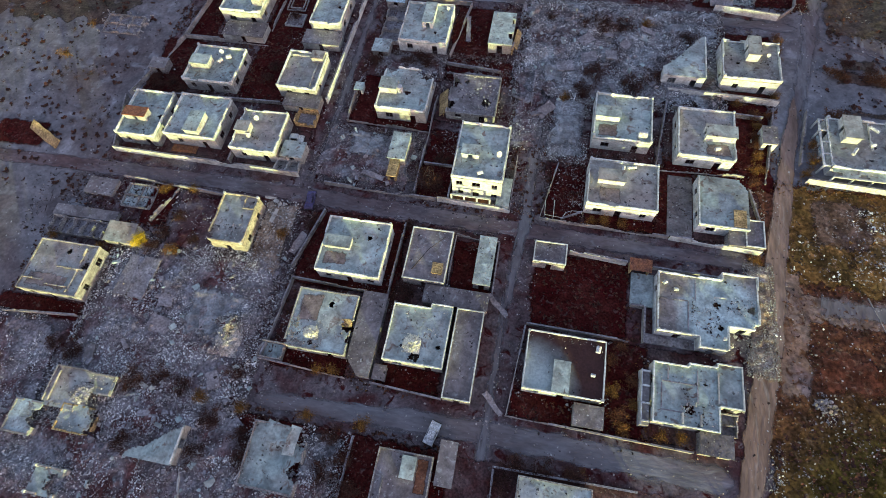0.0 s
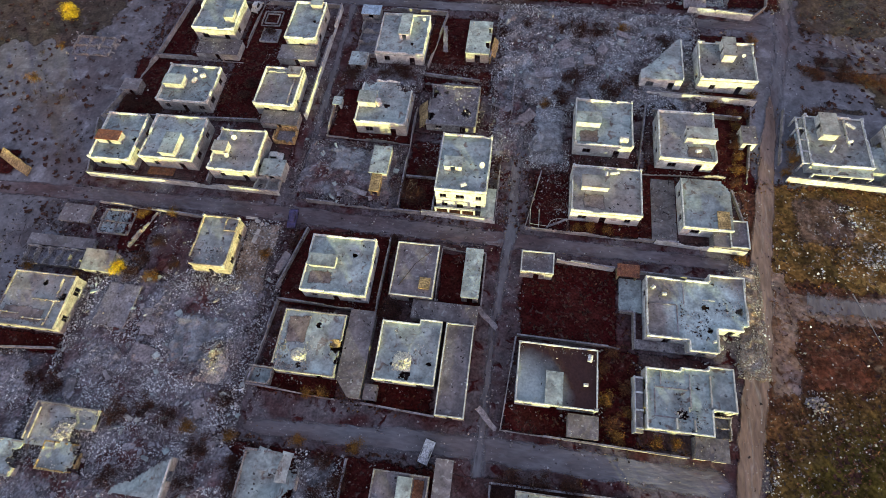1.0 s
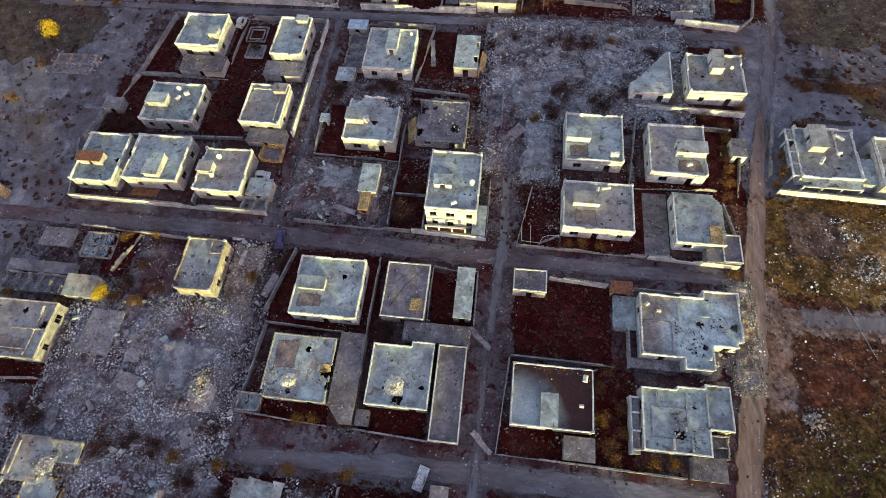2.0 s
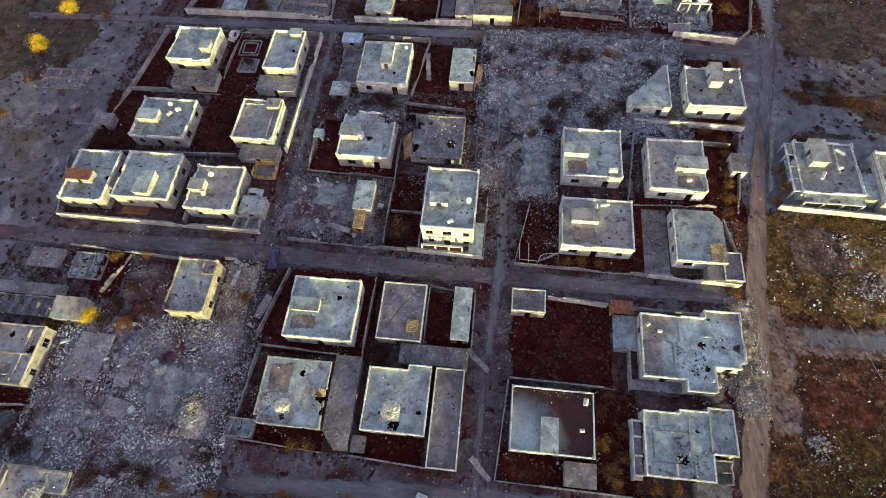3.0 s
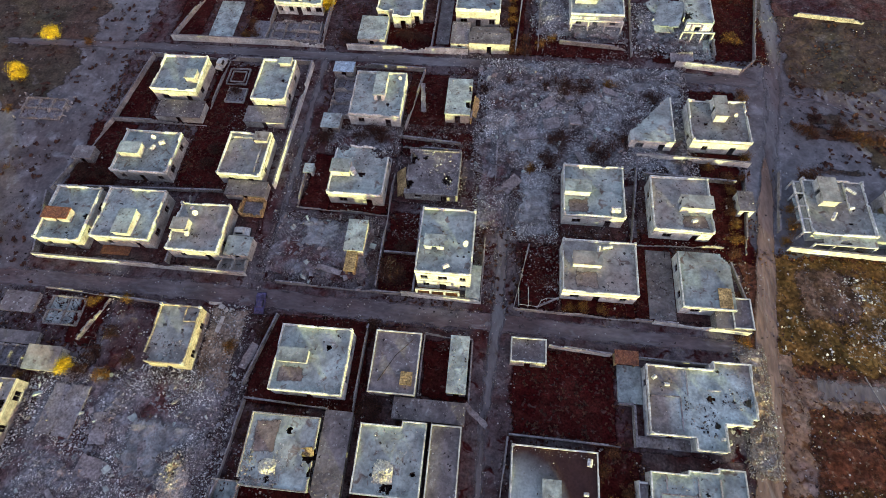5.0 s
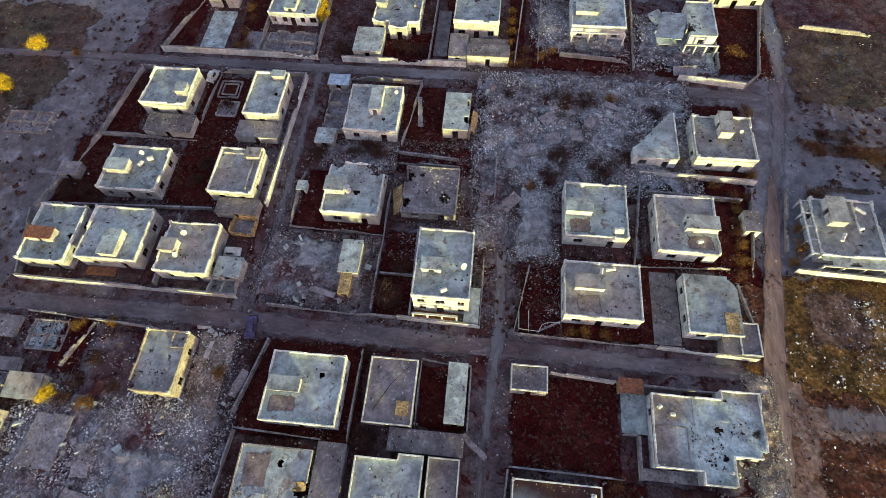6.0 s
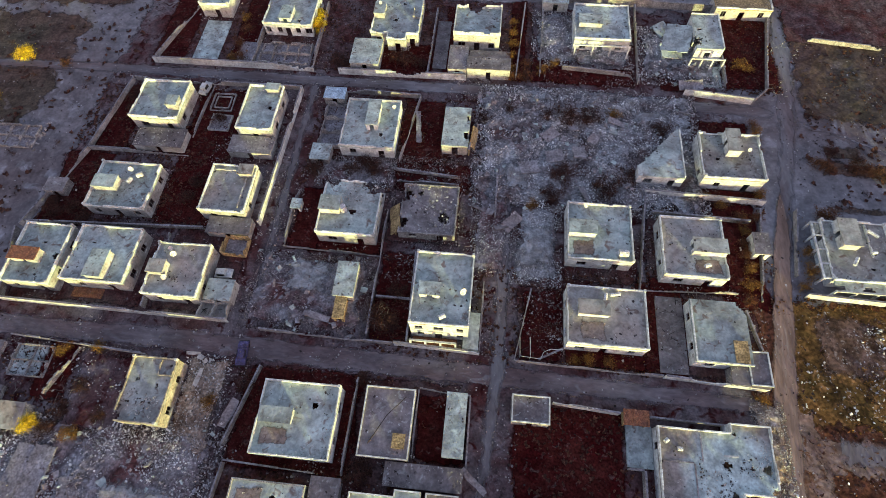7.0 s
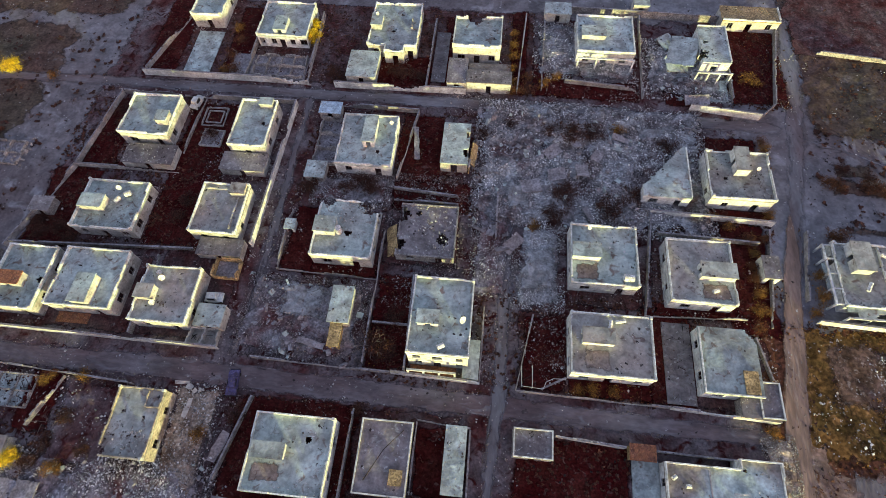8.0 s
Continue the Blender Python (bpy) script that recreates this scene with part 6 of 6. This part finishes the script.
# ---- vehicles ----
def vehicle(x, y, z, rz, mat, label, long=2.1, high=1.3, crush=0.09):
    """A car: dented shell, cabin, bumpers and four wheels."""
    car = tagged(base("car", x, y, z, rz), label, "car")

    def piece(name, geo, m, over=None):
        p = new(name, geo.mesh(name, m))
        p.parent = over or car
        return p

    g = Geo()
    prof = [(-long, 0.45), (-long + 0.05, 0.85), (-1.0, 0.95), (1.0, 0.9), (long - 0.1, 0.72), (long, 0.4)]
    for (xa, za), (xb, zb) in zip(prof, prof[1:]):
        for i in range(4):
            ya, yb = -0.85 + i * 0.425, -0.85 + (i + 1) * 0.425
            dent = lambda a, b: crush * rnd(a * 1.7, b * 2.1, 3 + x)
            g.quad((xa, ya, za + dent(xa, ya)), (xb, ya, zb + dent(xb, ya)), (xb, yb, zb + dent(xb, yb)), (xa, yb, za + dent(xa, yb)))
    for b in (-0.85, 0.85):
        g.quad(*((a, b, c) for a, c in prof), (long, b, 0.25), (-long, b, 0.25))
    shell = piece("body", g, mat)
    g = Geo()
    g.box(-1.1, -0.7, 0.88, 0.7, 0.7, high, None, 0.2)
    cabin = piece("cabin", g, mat, shell)
    for b in (-0.69, 0.69):
        g = Geo()
        g.box(-0.8, b - 0.03, 0.98, 0.4, b + 0.03, high - 0.1)
        piece("side_window", g, RUBBER, shell)
    for a in (-long - 0.06, long + 0.06):
        g = Geo()
        g.box(a - 0.06, -0.8, 0.3, a + 0.06, 0.8, 0.5)
        piece("bumper", g, RUBBER)
    for a in (-1.3, 1.3):
        for b in (-0.8, 0.8):
            g = Geo()
            g.tube([(a, b - 0.1, 0.3), (a, b + 0.1, 0.3)], 0.3, 0.3, 10)
            piece("wheel", g, RUBBER)


vehicle(-41.5, 46.6, 0.02, 96, CARPAINT, "burnt crushed blue car wreck in the street")
vehicle(-8.6, 7.3, 0.03, 75, TANK, "dusty white car wreck beside a yard wall", 1.9, 1.25, 0.12)
vehicle(-66.0, 104.2, 0.05, 80, WHITE, "small white van parked in a yard", 1.9, 1.7, 0.03)
vehicle(-48.9, 60.7, 0.05, 4, WHITE, "small white van parked beside an annex", 1.6, 1.7, 0.03)

# ---- pale rail fence in a yard ----
rail = tagged(base("rail_fence", 8.5, 51), "thin pale curved rail fence in a yard", "fence")
for k, pts in enumerate((((4.9, 53.6), (5.0, 50.4)), ((6.6, 53.8), (6.7, 50.3)), ((8.4, 50.2), (8.9, 51.4), (10.0, 52.0), (12.0, 52.1)), ((5.0, 50.4), (8.4, 50.2)))):
    g = Geo()
    g.tube([(a, b, 1.0) for a, b in pts], 0.05, 0.05)
    part("rail", g, WHITE, rail)
    for a, b in pts:
        g = Geo()
        g.tube([(a, b, 0), (a, b, 1.0)], 0.05, 0.05)
        part("post", g, WHITE, rail)

# ---- pole lying in the field ----
g = Geo()
g.tube([(62.0, 43.0, 0.25), (63.6, 38.5, 0.2), (65.2, 34.0, 0.18)], 0.12, 0.08)
tagged(part("fallen_pole", g, FRAME), "fallen thin pole lying in a field", "pole")
g = Geo()
g.tube([(-17.6, 34.2, 3.1), (-15.2, 38.6, 3.3), (-12.6, 41.6, 3.1)], 0.07, 0.05)
tagged(part("fallen_pole", g, CHAR), "charred pole lying on a roof", "pole")

# ---- trees and bushes ----
ochre = bush_model("bush", "ochre-leaved bush among ruins", "bush", 1.8, 1.3, 1200, LEAF, 5)
dark = bush_model("bush", "dark leafless-looking shrub of brown twigs", "bush", 1.3, 1.75, 1500, DARKLEAF, 6)
low = bush_model("bush", "low dark shrub on bare ground", "bush", 0.9, 1.6, 260, DARKLEAF, 9)
russet = bush_model("bush", "russet-brown leafed bush at a field edge", "bush", 1.5, 1.7, 1100, RUSSET, 10)
tree = bush_model("tree", "small tree with yellow-ochre foliage", "tree", 3.6, 2.2, 4500, SUNLEAF, 7)
def bare_tree(x, y, h):
    """A leafless tree: a short trunk that forks into thin crooked twigs."""
    rng = random.Random(8)
    ob = tagged(base("tree", x, y), "bare pale leafless tree in a dark yard", "tree")
    g = Geo()
    g.tube([(x, y, -0.1), (x + 0.1, y, h * 0.4)], 0.12, 0.08)
    for i in range(9):
        a = i * 0.7 + rng.uniform(-0.3, 0.3)
        p = [Vector((x + 0.1, y, h * 0.4))]
        for k in range(4):
            a += rng.uniform(-0.35, 0.35)
            p.append(p[-1] + Vector((math.cos(a) * 0.6, math.sin(a) * 0.6, rng.uniform(0.05, 0.45))))
            if k:
                b = a + rng.choice((-0.8, 0.8))
                g.tube([tuple(p[-1]), tuple(p[-1] + Vector((math.cos(b) * 0.7, math.sin(b) * 0.7, 0.3)))], 0.03, 0.015, 4)
        g.tube([tuple(q) for q in p], 0.06, 0.02, 5)
    part("trunk", g, TIMBER, ob)


bare_tree(-20.2, 54.6, 2.2)
turn = random.Random(3)


def plant(model, x, y, k):
    copy_thing(model, pose(x, y, 0, 0, 0, turn.uniform(0, 360)) @ Matrix.Diagonal((k, k, k * turn.uniform(0.8, 1.15), 1)))


ochre.matrix_basis, dark.matrix_basis, tree.matrix_basis = pose(6.2, 79.8, 0), pose(8.6, 102.4, 0), pose(-110, 110, 0)
low.matrix_basis, russet.matrix_basis = pose(-104, 72, 0), pose(61.4, 94.4, 0)
for x, y, k in ((-112, 97.5, 1.15), (-44.8, 124.6, 0.9), (-45.2, 128.4, 0.8), (-72.0, 32.0, 0.75)):
    plant(tree, x, y, k)
for x, y, k in ((-113, 76.5, 1.2), (-110.8, 87.2, 0.8), (-72.6, 44.1, 1.0), (-66.2, 45.4, 1.0), (-90.8, 30.6, 1.0), (-44.5, 38.1, 1.1), (-48.9, 6.1, 1.2), (-41.4, 5.6, 1.0), (-30.0, 6.2, 1.0), (-20.3, 6.6, 1.1), (-30.2, 13.9, 0.9), (-27.6, 14.3, 0.9),
                (-80.2, 30.0, 0.7), (-65.6, 31.4, 1.0), (19.4, 19.2, 1.1), (21.3, 13.4, 1.0), (27.3, 13.3, 0.9), (23.0, 17.5, 0.8), (-100.5, 109.0, 1.1), (0.9, 129.5, 0.9), (0.8, 126, 0.9), (0.8, 122.4, 1.0), (0.6, 118.6, 0.9), (1.2, 115.4, 0.9), (7.6, 114.8, 1.0), (10.3, 117.2, 0.9),
                (22.6, 103.5, 1.2), (50.2, 119.6, 1.2), (52.2, 118.6, 1.0), (50.6, 100.9, 1.0), (50.4, 98.4, 0.9), (50.3, 96.0, 1.0), (41.5, 82.7, 0.9), (49.2, 86.0, 1.0), (45.4, 77.8, 0.9), (44.6, 66.8, 1.1), (44.9, 69.9, 0.9), (16.3, 50.9, 0.9), (14.0, 50.6, 0.8), (19.6, 50.9, 0.8),
                (43.4, 46.9, 0.9), (43.0, 51.0, 0.7), (55.1, 70.2, 1.1), (55.5, 74.0, 1.0), (53.8, 67.4, 0.9), (-62.7, 126.6, 1.1), (-62.6, 113.6, 1.0), (-64.6, 31.2, 0.7), (36.4, 13.6, 0.8), (30.5, 13.6, 0.8), (39.6, 84.8, 0.7), (-71.6, 45.0, 0.6)):
    plant(ochre, x, y, k)
for x, y, k in ((17.7, 102.5, 1.5), (12.0, 87.1, 1.5), (12.6, 102.0, 1.6), (1.1, 104.0, 0.9), (-3.9, 100.7, 0.9), (9.9, 82.6, 1.3), (20.3, 84.9, 1.6), (24.6, 88.0, 1.4), (31.9, 100.2, 1.1), (-27.2, 86.4, 1.3), (-24.8, 85.9, 1.2), (-30, 85.4, 1.0), (-36.8, 84.6, 1.2), (-66.9, 103.9, 0.8), (-36.5, 113.6, 1.2), (-38, 115, 1.2),
                (-22.1, 115.6, 1.2), (-24.8, 116.5, 1.2), (-19.4, 115.0, 1.0), (-17.0, 60.2, 1.0), (-18.0, 54.0, 1.2), (64.7, 97.6, 0.9), (69.6, 96.2, 0.9), (-69.8, 31.4, 1.0), (-39.6, 41.8, 1.0), (-18.8, 30.2, 1.3), (-20.2, 44.2, 0.9),
                (-46, 3, 1.2), (-40, 1, 1.0), (-25, 4, 1.0), (-22, 1.0, 1.1), (5.0, 4.6, 1.2), (9.5, 5.0, 1.2), (14.6, 4.8, 1.2), (3.4, 2.0, 1.0), (-80, 70, 1.0), (-83, 72, 1.1), (-86, 71, 1.0), (-87, 73, 0.9), (-81, 101, 1.0), (-80, 97.5, 0.9), (-60, 80, 1.0), (-61, 76, 1.0), (-60.5, 96, 1.0)):
    plant(dark, x, y, k)
for x, y, k in ((-19.2, 55.4, 1.5), (-17.6, 54.2, 1.2), (-75.5, 9.6, 1.2), (-62.0, 6.5, 1.3), (-57.6, 8.2, 1.2), (-53.2, 7.0, 1.1), (-44.5, 11.0, 1.0), (-79.8, 10.4, 1.0), (-38.2, -2.0, 1.2), (-24.6, -1.6, 1.3), (-20.0, -4.0, 1.2), (-59.5, -3.5, 1.1), (-46.5, -3.0, 1.2), (-66.5, 38.8, 0.9), (-68.6, 34.6, 0.9), (-62.2, 34.4, 0.8)):
    plant(dark, x, y, k)
far = random.Random(9)
for _ in range(130):
    plant(low, far.uniform(-138, -92), far.uniform(56, 140), far.uniform(0.3, 0.8))
for _ in range(24):
    plant(low, far.uniform(62, 100), far.uniform(85, 140), far.uniform(0.4, 0.9))
for x, y, k in ((62.6, 93.8, 1.0), (63.6, 92.8, 0.9), (68.6, 93.8, 1.1), (70.4, 93.4, 1.1), (72.4, 93.0, 1.2), (74.4, 92.4, 1.1), (76.4, 91.8, 1.0), (59.4, 82.4, 1.0), (61.2, 82.2, 1.1), (44.9, 80.2, 1.0), (45.0, 75.0, 0.8), (44.8, 72.6, 0.9), (44.2, 63.6, 0.9), (50.8, 103.0, 0.9), (38.2, 84.9, 0.8), (48.0, 81.0, 0.9), (4.0, 113.0, 1.2), (1.0, 112.6, 1.0), (4.2, 116.5, 1.0), (-62.4, 118.4, 1.0), (-60.8, 114.4, 1.1), (-61.6, 123.0, 1.0), (20.6, 15.6, 1.0), (19.0, 24.0, 0.9), (22.4, 21.4, 0.9), (20.4, 27.0, 0.8)):
    plant(russet, x, y, k)
